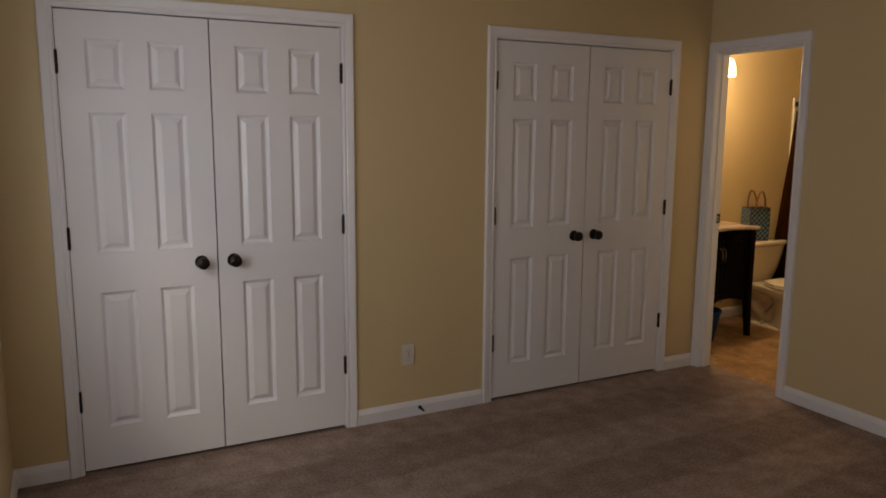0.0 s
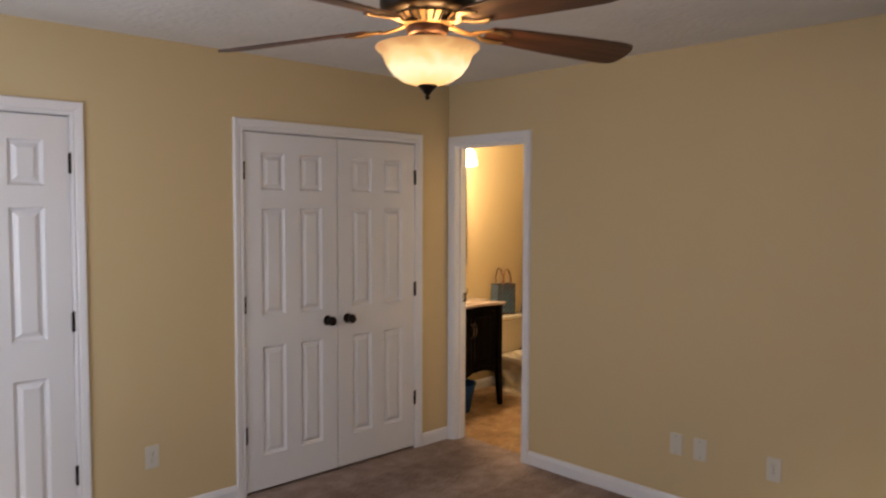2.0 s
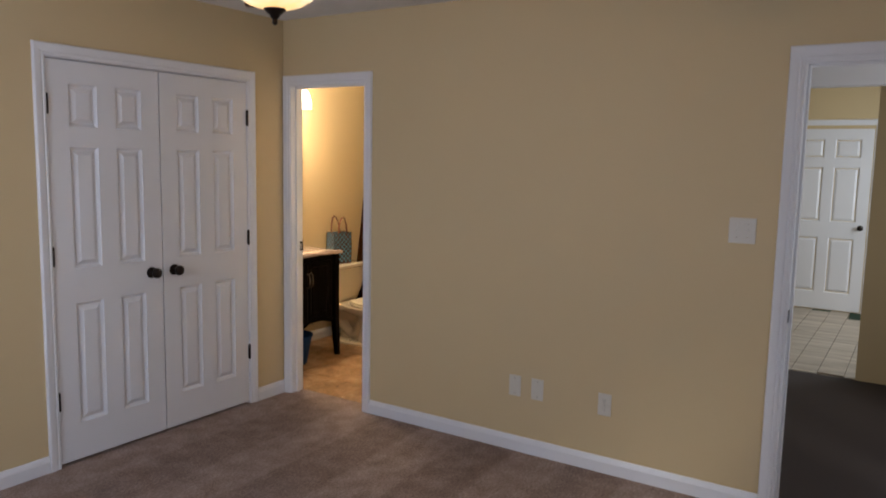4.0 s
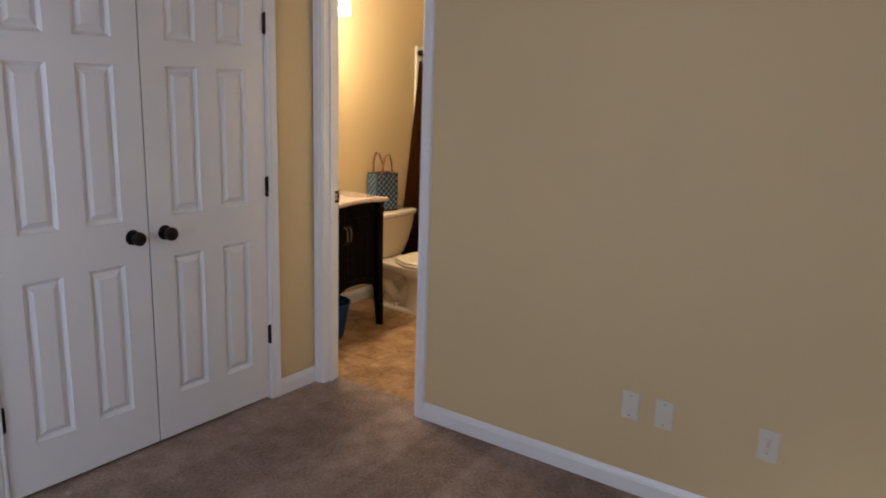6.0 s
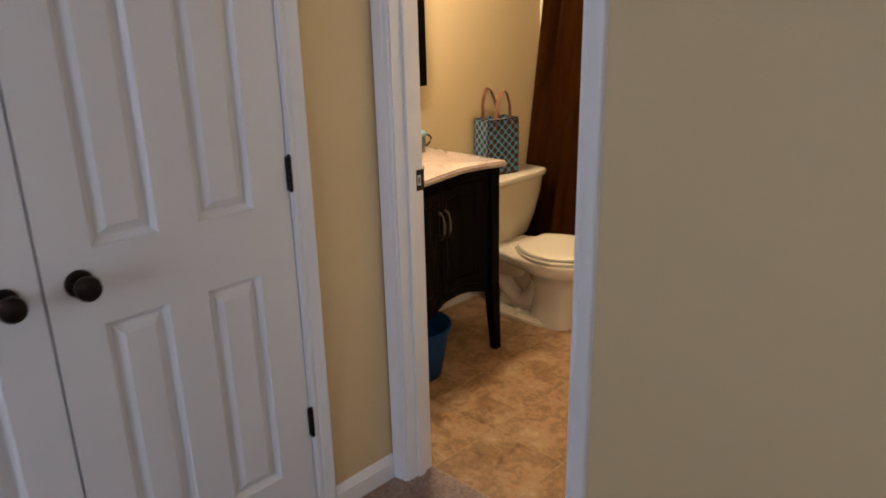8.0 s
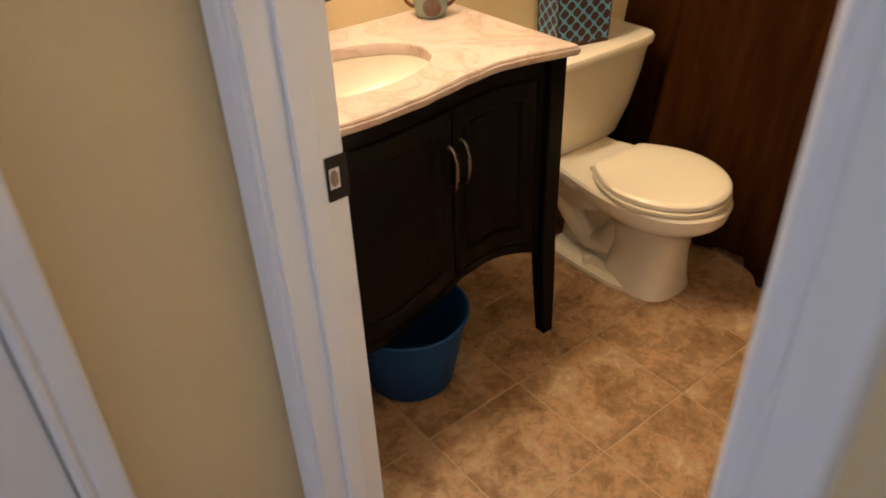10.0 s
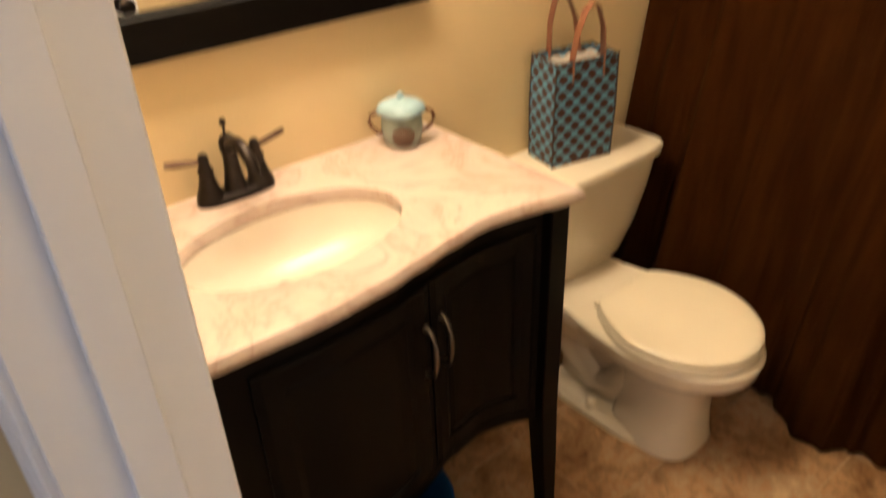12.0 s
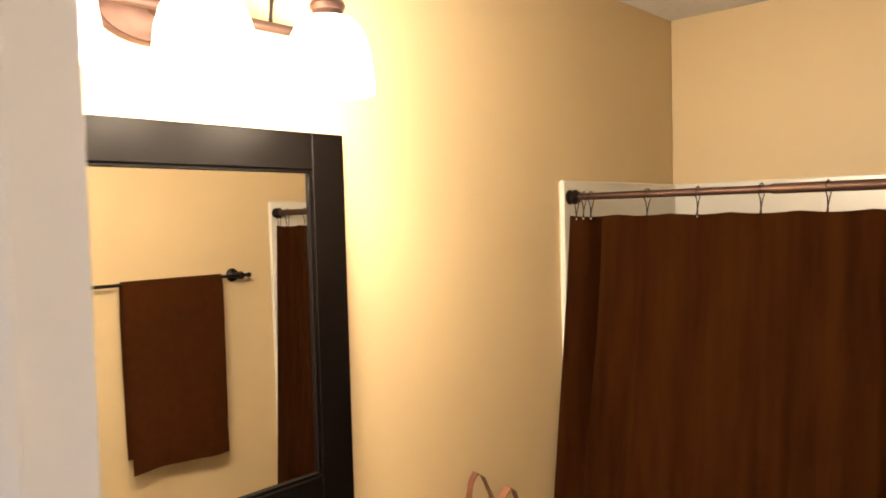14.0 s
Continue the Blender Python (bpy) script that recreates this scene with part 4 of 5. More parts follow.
def faucet(m):
    """Centreset tap: arched base plate, two lever handles, a swan spout with a lift rod."""
    f = thing("faucet", m, "oil-rubbed bronze two-handle faucet on the marble countertop", "faucet")
    bm = bmesh.new()
    rings = []
    for z, s in ((0, 1), (0.008, 1), (0.012, 0.92), (0.014, 0.8)):
        ring = []
        for i in range(40):
            a = 2 * math.pi * i / 40
            c, q = math.cos(a), math.sin(a)
            ring.append((0.078 * s * math.copysign(abs(c) ** 0.7, c), 0.027 * s * math.copysign(abs(q) ** 0.8, q), z))
        rings.append(ring)
    loft(bm, rings)
    part("base_plate", bm, BRONZE, f, "bronze base plate", smooth=True)
    for s in (-1, 1):
        bm = bmesh.new()
        lathe(bm, [(0.026, 0.012), (0.0245, 0.018), (0.018, 0.034), (0.014, 0.048), (0.0125, 0.052), (0.0145, 0.056), (0.0145, 0.062), (0.011, 0.067), (0.009, 0.074), (0.0105, 0.080), (0.0075, 0.088), (0.002, 0.091)], 24, centre=(s * 0.051, 0))
        post = part("handle_post", bm, BRONZE, f, "bell-shaped bronze handle post", smooth=True)
        bm = bmesh.new()
        tube(bm, [(s * 0.051, 0, 0.077), (s * 0.075, 0.004, 0.079), (s * 0.105, 0.008, 0.083), (s * 0.118, 0.010, 0.085)], [0.0045, 0.0048, 0.006, 0.0045], 10)
        part("lever", bm, COPPER, post, "worn bronze lever", smooth=True)
    bm = bmesh.new()
    lathe(bm, [(0.023, 0.012), (0.0205, 0.022), (0.015, 0.05), (0.0135, 0.075), (0.0155, 0.083), (0.0165, 0.095), (0.0135, 0.106), (0.007, 0.112)], 24)
    part("spout_body", bm, BRONZE, f, "tall bronze spout body", smooth=True)
    bm = bmesh.new()
    tube(bm, [(0, 0, 0.088), (0, -0.022, 0.102), (0, -0.045, 0.106), (0, -0.072, 0.100), (0, -0.092, 0.086), (0, -0.098, 0.070)], [0.0125, 0.0125, 0.012, 0.0115, 0.011, 0.0115], 14)
    part("spout", bm, BRONZE, f, "curved bronze spout", smooth=True)
    bm = bmesh.new()
    lathe(bm, [(0.0025, 0.108), (0.0025, 0.124), (0.006, 0.128), (0.0065, 0.133), (0.003, 0.138)], 14, centre=(0, 0.004))
    part("lift_rod", bm, BRONZE, f, "bronze lift rod knob", smooth=True)


def ceramic_jar(m):
    j = thing("ceramic_jar", m, "small aqua ceramic lidded jar with brown handles on the marble countertop", "jar")
    bm = bmesh.new()
    lathe(bm, [(0.029, 0.0), (0.034, 0.004), (0.0385, 0.018), (0.0405, 0.040), (0.0395, 0.058), (0.0365, 0.066), (0.038, 0.069)], 40)
    part("jar_body", bm, CELADON, j, "grey-green glazed jar body", smooth=True)
    bm = bmesh.new()
    rings = []
    for r, z in ((0.039, 0.069), (0.0445, 0.073), (0.0455, 0.080), (0.041, 0.090), (0.031, 0.097), (0.015, 0.101), (0.006, 0.102), (0.005, 0.106), (0.008, 0.110), (0.004, 0.114)):
        rings.append([(r * (1 + (0.05 * math.cos(8 * math.pi * k / 48) if r > 0.02 else 0)) * math.cos(2 * math.pi * k / 48), r * (1 + (0.05 * math.cos(8 * math.pi * k / 48) if r > 0.02 else 0)) * math.sin(2 * math.pi * k / 48), z) for k in range(48)])
    loft(bm, rings)
    part("lid", bm, AQUA, j, "lobed pale aqua lid with a knob", smooth=True)
    for s in (-1, 1):
        bm = bmesh.new()
        tube(bm, [(s * 0.038, 0, 0.070), (s * 0.048, 0, 0.074), (s * 0.059, 0, 0.068), (s * 0.0625, 0, 0.055), (s * 0.057, 0, 0.040), (s * 0.047, 0, 0.029), (s * 0.0385, 0, 0.026)], [0.006, 0.0045, 0.004, 0.0038, 0.004, 0.0045, 0.006], 10)
        part("jar_handle", bm, BROWNGLAZE, j, "scrolled brown handle", smooth=True)
    # ribbed dark medallion on the belly
    bm = bmesh.new()
    for i in range(-5, 6):
        h = 0.023 * math.sqrt(1 - (i / 5.6) ** 2)
        a = i * 0.10
        tube(bm, [(0.0395 * math.sin(a), -0.0395 * math.cos(a), 0.032 + t * h) for t in (-1, -0.5, 0, 0.5, 1)], 0.0016, 6)
    part("medallion", bm, BROWNGLAZE, j, "brown ribbed oval medallion", smooth=True)


def tote_bag(m):
    b = thing("tote_bag", m, "blue and brown lattice-print tote bag with tan handles on the tank", "bag")
    w, d, h = 0.182, 0.108, 0.270
    bm = bmesh.new()
    uv = bm.loops.layers.uv.new("UVMap")
    n = 8

    def wall_(p, q):
        cols = []
        for i in range(n + 1):
            f = i / n
            cols.append([bm.verts.new((p[0] + (q[0] - p[0]) * f + 0.0, p[1] + (q[1] - p[1]) * f, z)) for z in (0.0, 0.06, 0.13, 0.2, h)])
        L = math.dist(p, q)
        for i in range(n):
            for k in range(4):
                fc = bm.faces.new((cols[i][k], cols[i + 1][k], cols[i + 1][k + 1], cols[i][k + 1]))
                for lp, (ii, kk) in zip(fc.loops, ((i, k), (i + 1, k), (i + 1, k + 1), (i, k + 1))):
                    lp[uv].uv = (L * ii / n + p[0], (0.0, 0.06, 0.13, 0.2, h)[kk])
    cs = [(0, 0), (w, 0), (w, d), (0, d)]
    for i in range(4):
        wall_(cs[i], cs[(i + 1) % 4])
    bm.faces.new([bm.verts.new((x, y, 0.0)) for x, y in cs])
    bmesh.ops.remove_doubles(bm, verts=bm.verts, dist=1e-5)
    for v in bm.verts:   # soft, slightly slumped sides
        c = Vector((w / 2, d / 2, v.co.z))
        t = v.co.z / h
        k = 0.03 * math.sin(math.pi * t) + 0.02 * noise.noise(v.co * 18)
        v.co.x += (v.co.x - c.x) * k
        v.co.y += (v.co.y - c.y) * k
        if t > 0.95:
            v.co.z += 0.006 * noise.noise(v.co * 25)
    bmesh.ops.solidify(bm, geom=bm.faces[:], thickness=0.002)
    part("bag_body", bm, TRELLIS, b, "laminated blue lattice print on brown")
    # brown piping at the corners and rim
    bm = bmesh.new()
    for x, y in cs:
        tube(bm, [(x, y, 0.0), (x + (x - w / 2) * 0.03, y + (y - d / 2) * 0.03, h / 2), (x, y, h + 0.004)], 0.0022, 6)
    for i in range(4):
        p, q = cs[i], cs[(i + 1) % 4]
        tube(bm, [(p[0], p[1], h), (q[0], q[1], h)], 0.0022, 6)
    part("piping", bm, LINING, b, "dark brown edge piping", smooth=True)
    for y, lean in ((0.004, -0.012), (d - 0.004, 0.012)):
        bm = bmesh.new()
        pts = [(w * 0.24 + 0.003, y, h - 0.05), (w * 0.25, y, h), (w * 0.28, y + lean * 0.6, h + 0.068), (w * 0.36, y + lean, h + 0.118), (w * 0.46, y + lean * 1.3, h + 0.138), (w * 0.57, y + lean, h + 0.124), (w * 0.69, y + lean * 0.6, h + 0.072), (w * 0.75, y, h), (w * 0.76, y, h - 0.05)]
        ring_a, ring_b, ring_c, ring_d = [], [], [], []
        for x, yy, z in pts:
            ring_a.append(bm.verts.new((x, yy - 0.011, z + 0.0015)))
            ring_b.append(bm.verts.new((x, yy + 0.011, z + 0.0015)))
            ring_c.append(bm.verts.new((x + 0.001, yy + 0.011, z - 0.0015)))
            ring_d.append(bm.verts.new((x + 0.001, yy - 0.011, z - 0.0015)))
        q = list(zip(ring_a, ring_b, ring_c, ring_d))
        for r0, r1 in zip(q, q[1:]):
            for k in range(4):
                bm.faces.new((r0[k], r0[(k + 1) % 4], r1[(k + 1) % 4], r1[k]))
        bm.faces.new(q[0]), bm.faces.new(q[-1][::-1])
        part("bag_handle", bm, STRAP if y < 0.05 else LEATHER, b, "tan strap handle" if y < 0.05 else "dark brown strap handle", smooth=True)
    bm = bmesh.new()
    bmesh.ops.create_grid(bm, x_segments=10, y_segments=7, size=0.5)
    for v in bm.verts:
        v.co = Vector((w / 2 + v.co.x * (w - 0.012), d / 2 + v.co.y * (d - 0.012), h - 0.018 + 0.022 * noise.noise(v.co * 7)))
    part("tissue", bm, TISSUE, b, "crumpled white tissue paper")


def toilet(m):
    """Two-piece toilet; local origin on the floor below the tank's middle at the wall, bowl towards -y."""
    t = thing("toilet", m, "bone-coloured two-piece toilet with a closed seat", "toilet")

    def slab(cx, cy, a, b_, z, p=0.8, k=48, front_stretch=1.0):
        ring = []
        for i in range(k):
            an = 2 * math.pi * i / k
            c, s = math.cos(an), math.sin(an)
            yy = b_ * math.copysign(abs(s) ** p, s)
            ring.append((cx + a * math.copysign(abs(c) ** p, c), cy + (yy * front_stretch if s < 0 else yy), z))
        return ring

    def rim(w, f, back, z):
        """Bowl rim: rounded front, sides running back to the shelf; 48 points like slab."""
        pts = [(w * math.cos(math.pi + math.pi * i / 25), -0.512 + f * math.sin(math.pi + math.pi * i / 25), z) for i in range(26)]
        right = [(w * (1 - 0.22 * (k / 11) ** 1.8), -0.512 + back * k / 11, z) for k in range(1, 12)]
        pts += right + [(-x, y, zz) for x, y, zz in reversed(right)]
        return pts[25:] + pts[:25]
    TZ = 0.66
    bm = bmesh.new()
    loft(bm, [slab(0.042, -0.117, 0.148, 0.080, 0.33, 0.45), slab(0.042, -0.116, 0.168, 0.090, 0.345, 0.4), slab(0.045, -0.117, 0.21, 0.098, 0.43, 0.36), slab(0.049, -0.120, 0.236, 0.106, 0.54, 0.34), slab(0.052, -0.123, 0.244, 0.110, TZ - 0.035, 0.33)])
    part("tank", bm, PORCELAIN, t, "tapered porcelain tank", smooth=True)
    bm = bmesh.new()
    loft(bm, [slab(0.052, -0.124, 0.244, 0.112, TZ - 0.036, 0.33), slab(0.052, -0.124, 0.254, 0.121, TZ - 0.03, 0.33), slab(0.052, -0.124, 0.256, 0.123, TZ - 0.012, 0.33), slab(0.052, -0.124, 0.25, 0.118, TZ - 0.003, 0.33), slab(0.052, -0.124, 0.236, 0.107, TZ, 0.33)])
    part("tank_lid", bm, PORCELAIN, t, "rounded porcelain tank lid", smooth=True)
    # bowl and pedestal
    bm = bmesh.new()
    rings = [slab(0, -0.519, 0.112, 0.125, 0.0, 0.7), slab(0, -0.519, 0.113, 0.127, 0.012, 0.7), slab(0, -0.519, 0.104, 0.12, 0.05, 0.75), slab(0, -0.519, 0.096, 0.118, 0.13, 0.8), slab(0, -0.519, 0.10, 0.125, 0.2, 0.9), slab(0, -0.519, 0.118, 0.15, 0.24, 0.95), rim(0.150, 0.195, 0.10, 0.262), rim(0.168, 0.218, 0.2, 0.282), rim(0.176, 0.228, 0.26, 0.298), rim(0.179, 0.232, 0.262, 0.33), rim(0.173, 0.226, 0.256, 0.338)]
    loft(bm, rings)
    part("bowl", bm, PORCELAIN, t, "porcelain bowl on its pedestal", smooth=True)
    bm = bmesh.new()
    loft(bm, [slab(0, -0.22, 0.10, 0.14, 0.20, 0.5), slab(0, -0.24, 0.135, 0.19, 0.285, 0.5), slab(0, -0.24, 0.145, 0.20, 0.30, 0.45), slab(0, -0.24, 0.145, 0.20, 0.325, 0.45), slab(0, -0.24, 0.138, 0.195, 0.333, 0.45)])
    part("shelf", bm, PORCELAIN, t, "porcelain shelf under the tank", smooth=True)
    bm = bmesh.new()
    loft(bm, [slab(0, -0.37, 0.062, 0.19, 0.02, 0.6), slab(0, -0.37, 0.058, 0.18, 0.12, 0.6), slab(0, -0.37, 0.066, 0.18, 0.22, 0.6), slab(0, -0.37, 0.10, 0.19, 0.29, 0.6)])
    part("pedestal_web", bm, PORCELAIN, t, "narrow porcelain web of the pedestal", smooth=True)
    # trapway bulges on both sides
    for s in (-1, 1):
        bm = bmesh.new()
        tube(bm, [(s * 0.03, -0.47, 0.27), (s * 0.036, -0.45, 0.19), (s * 0.04, -0.40, 0.10), (s * 0.042, -0.34, 0.08), (s * 0.042, -0.27, 0.13), (s * 0.045, -0.21, 0.22)], [0.045, 0.048, 0.05, 0.05, 0.055, 0.065], 14)
        part("trapway", bm, PORCELAIN, t, "moulded trapway", smooth=True)
    bm = bmesh.new()
    loft(bm, [slab(0, -0.37, 0.128, 0.19, 0.0, 0.5), slab(0, -0.37, 0.128, 0.19, 0.014, 0.5), slab(0, -0.37, 0.112, 0.175, 0.03, 0.5)])
    part("foot", bm, PORCELAIN, t, "porcelain foot flange", smooth=True)
    for s in (-1, 1):
        bm = bmesh.new()
        lathe(bm, [(0.0155, 0.012), (0.015, 0.044), (0.0125, 0.051), (0.004, 0.054)], 18, centre=(s * 0.106, -0.365))
        part("bolt_cap", bm, SEAT, t, "white floor bolt cap", smooth=True)

    def egg(scale, z, y_off=0.012):
        """Rounded front, sides drawing in to a straight edge at the hinges."""
        w, f, b_, cy = 0.182 * scale, 0.212 * scale, 0.165 * (1 - (1 - scale) * 0.5), -0.532 + y_off
        ring = [(w * math.cos(math.pi + math.pi * i / 32), cy + f * math.sin(math.pi + math.pi * i / 32), z) for i in range(33)]
        side = [(w * (1 - 0.4 * (k / 10) ** 1.75), cy + b_ * k / 10, z) for k in range(1, 10)]
        rear = [(w * 0.605, cy + b_ * 0.97, z), (w * 0.57, cy + b_, z), (w * 0.2, cy + b_, z)]
        right = side + rear
        ring += right + [(-x, y, z) for x, y, z in reversed(right)]
        return ring
    bm = bmesh.new()
    loft(bm, [egg(0.985, 0.340), egg(1.0, 0.344), egg(1.0, 0.354), egg(0.98, 0.358)])
    part("seat", bm, SEAT, t, "bone plastic seat ring", smooth=True)
    bm = bmesh.new()
    loft(bm, [egg(0.955, 0.3595), egg(0.985, 0.363), egg(0.985, 0.374), egg(0.96, 0.3795), egg(0.9, 0.382), egg(0.6, 0.384)])
    part("seat_lid", bm, SEAT, t, "closed bone plastic lid", smooth=True)
    for s in (-1, 1):
        bm = bmesh.new()
        lathe(bm, [(0.009, -0.017), (0.011, -0.014), (0.011, 0.014), (0.009, 0.017)], 16, axis="X")
        part("seat_hinge", moved(bm, pose(s * 0.075, -0.342, 0.350)), SEAT, t, "plastic seat hinge", smooth=True)


def bucket(m):
    b = thing("bucket", m @ Matrix.Diagonal((1.04, 1.04, 0.96, 1)), "blue speckled plastic bucket with a wire handle under the vanity", "bucket")
    bm = bmesh.new()
    lathe(bm, [(0.0, 0.0), (0.106, 0.0), (0.112, 0.006), (0.150, 0.222), (0.157, 0.226), (0.157, 0.236), (0.152, 0.238), (0.147, 0.232), (0.108, 0.012), (0.0, 0.01)], 48, caps=False)
    part("tub", bm, BUCKET, b, "blue speckled tapered tub", smooth=True)
    bm = bmesh.new()
    tube(bm, [(0.152 * math.cos(a), 0.03 * math.sin(a) + 0.03, 0.228 + 0.055 * math.sin(a)) for a in [math.pi * i / 20 for i in range(21)]], 0.0028, 8)
    part("bucket_handle", bm, DARK, b, "dark wire handle", smooth=True)
    for s in (-1, 1):
        bm = bmesh.new()
        lathe(bm, [(0.016, -0.006), (0.016, 0.004), (0.010, 0.007)], 16, axis="X")
        part("handle_ear", moved(bm, pose(s * 0.150, 0.02, 0.216)), BUCKET, b, "blue handle ear", smooth=True)


def wall_mirror():
    x0, x1, z0, z1, wd, wz = 0.215, 1.0, 1.118, 1.907, 0.084, 0.076
    mi = thing("wall_mirror", pose(0, BY1, 1.909) @ pose(0, 0, 0, -0.28) @ pose(0, 0, -1.909), "large wall mirror in a wide espresso wood frame above the vanity", "mirror")
    for a, b_ in ((z1 - wz, z1), (z0, z0 + wz)):
        part("frame_rail", boxes((x0 + wd, x1 - wd, -0.022, -0.0, a, b_), bevel=0.002), ESPRESSO, mi, "dark frame rail")
    for a, b_ in ((x0, x0 + wd - 0.0006), (x1 - wd + 0.0006, x1)):
        part("frame_stile", boxes((a, b_, -0.022, -0.0, z0, z1), bevel=0.002), ESPRESSO, mi, "dark frame stile")
    bm = bmesh.new()
    lip = 0.007
    for r in ((x0 + wd, x1 - wd, -0.018, -0.008, z1 - wz - lip, z1 - wz), (x0 + wd, x1 - wd, -0.018, -0.008, z0 + wz, z0 + wz + lip),
              (x0 + wd, x0 + wd + lip, -0.018, -0.008, z0 + wz + lip, z1 - wz - lip), (x1 - wd - lip, x1 - wd, -0.018, -0.008, z0 + wz + lip, z1 - wz - lip)):
        box(bm, *r, bevel=0.001)
    part("inner_lip", bm, ESPRESSO, mi, "dark inner bead")
    part("mirror_glass", boxes((x0 + wd - 0.003, x1 - wd + 0.003, -0.011, -0.005, z0 + wz - 0.003, z1 - wz + 0.003)), MIRROR, mi, "silvered mirror glass")


def vanity_light():
    cx = SHADES_X[1]
    v = thing("vanity_light", pose(0, BY1, 0), "oil-rubbed bronze three-light bath bar with bell glass shades, switched on", "wall lamp")
    zc, rim = 2.097, BULB_Z
    bm = bmesh.new()
    rings = []
    for s, y in ((1.0, 0.0), (1.0, -0.007), (0.93, -0.013), (0.88, -0.011), (0.72, -0.016), (0.62, -0.021), (0.3, -0.024)):
        rings.append([(cx + 0.105 * s * math.cos(2 * math.pi * i / 48), y, zc + 0.062 * s * math.sin(2 * math.pi * i / 48)) for i in range(48)])
    loft(bm, rings)
    part("backplate", bm, COPPER, v, "oval bronze backplate", smooth=True)
    bm = bmesh.new()
    tube(bm, [(SHADES_X[0] - 0.03, -0.05, zc), (SHADES_X[-1] + 0.03, -0.05, zc)], 0.010, 14)
    tube(bm, [(cx, -0.01, zc), (cx, -0.05, zc)], 0.013, 12)
    part("bar", bm, COPPER, v, "bronze cross bar", smooth=True)
    for x in SHADES_X:
        y = BULB_Y - BY1
        bm = bmesh.new()
        tube(bm, [(x - 0.03, -0.05, zc), (x - 0.032, -0.06, zc + 0.05), (x - 0.026, -0.085, zc + 0.085), (x - 0.014, y * 0.72, zc + 0.098), (x - 0.003, y * 0.93, zc + 0.092), (x, y, rim + 0.20), (x, y, rim + 0.17)], 0.0055, 10)
        part("arm", bm, BRONZE, v, "curved bronze arm", smooth=True)
        bm = bmesh.new()
        lathe(bm, [(0.010, rim + 0.186), (0.016, rim + 0.180), (0.018, rim + 0.172), (0.029, rim + 0.166), (0.033, rim + 0.158), (0.031, rim + 0.152), (0.028, rim + 0.148), (0.031, rim + 0.132)], 28, centre=(x, y))
        part("socket_cup", bm, COPPER, v, "turned bronze socket cup", smooth=True)
        bm = bmesh.new()
        outer = [(0.030, 0.137), (0.042, 0.134), (0.056, 0.122), (0.067, 0.103), (0.075, 0.075), (0.079, 0.045), (0.081, 0.016), (0.082, 0.0)]
        lathe(bm, [(r, rim + h) for r, h in outer] + [(r - 0.005, rim + h) for r, h in outer[::-1]], 36, centre=(x, y), caps=False)
        sh = part("glass_shade", bm, VANITY_SHADE, v, "glowing white bell glass shade", smooth=True)
        sh.visible_shadow = False


ROD_X, ROD_Z = 1.885, 1.778


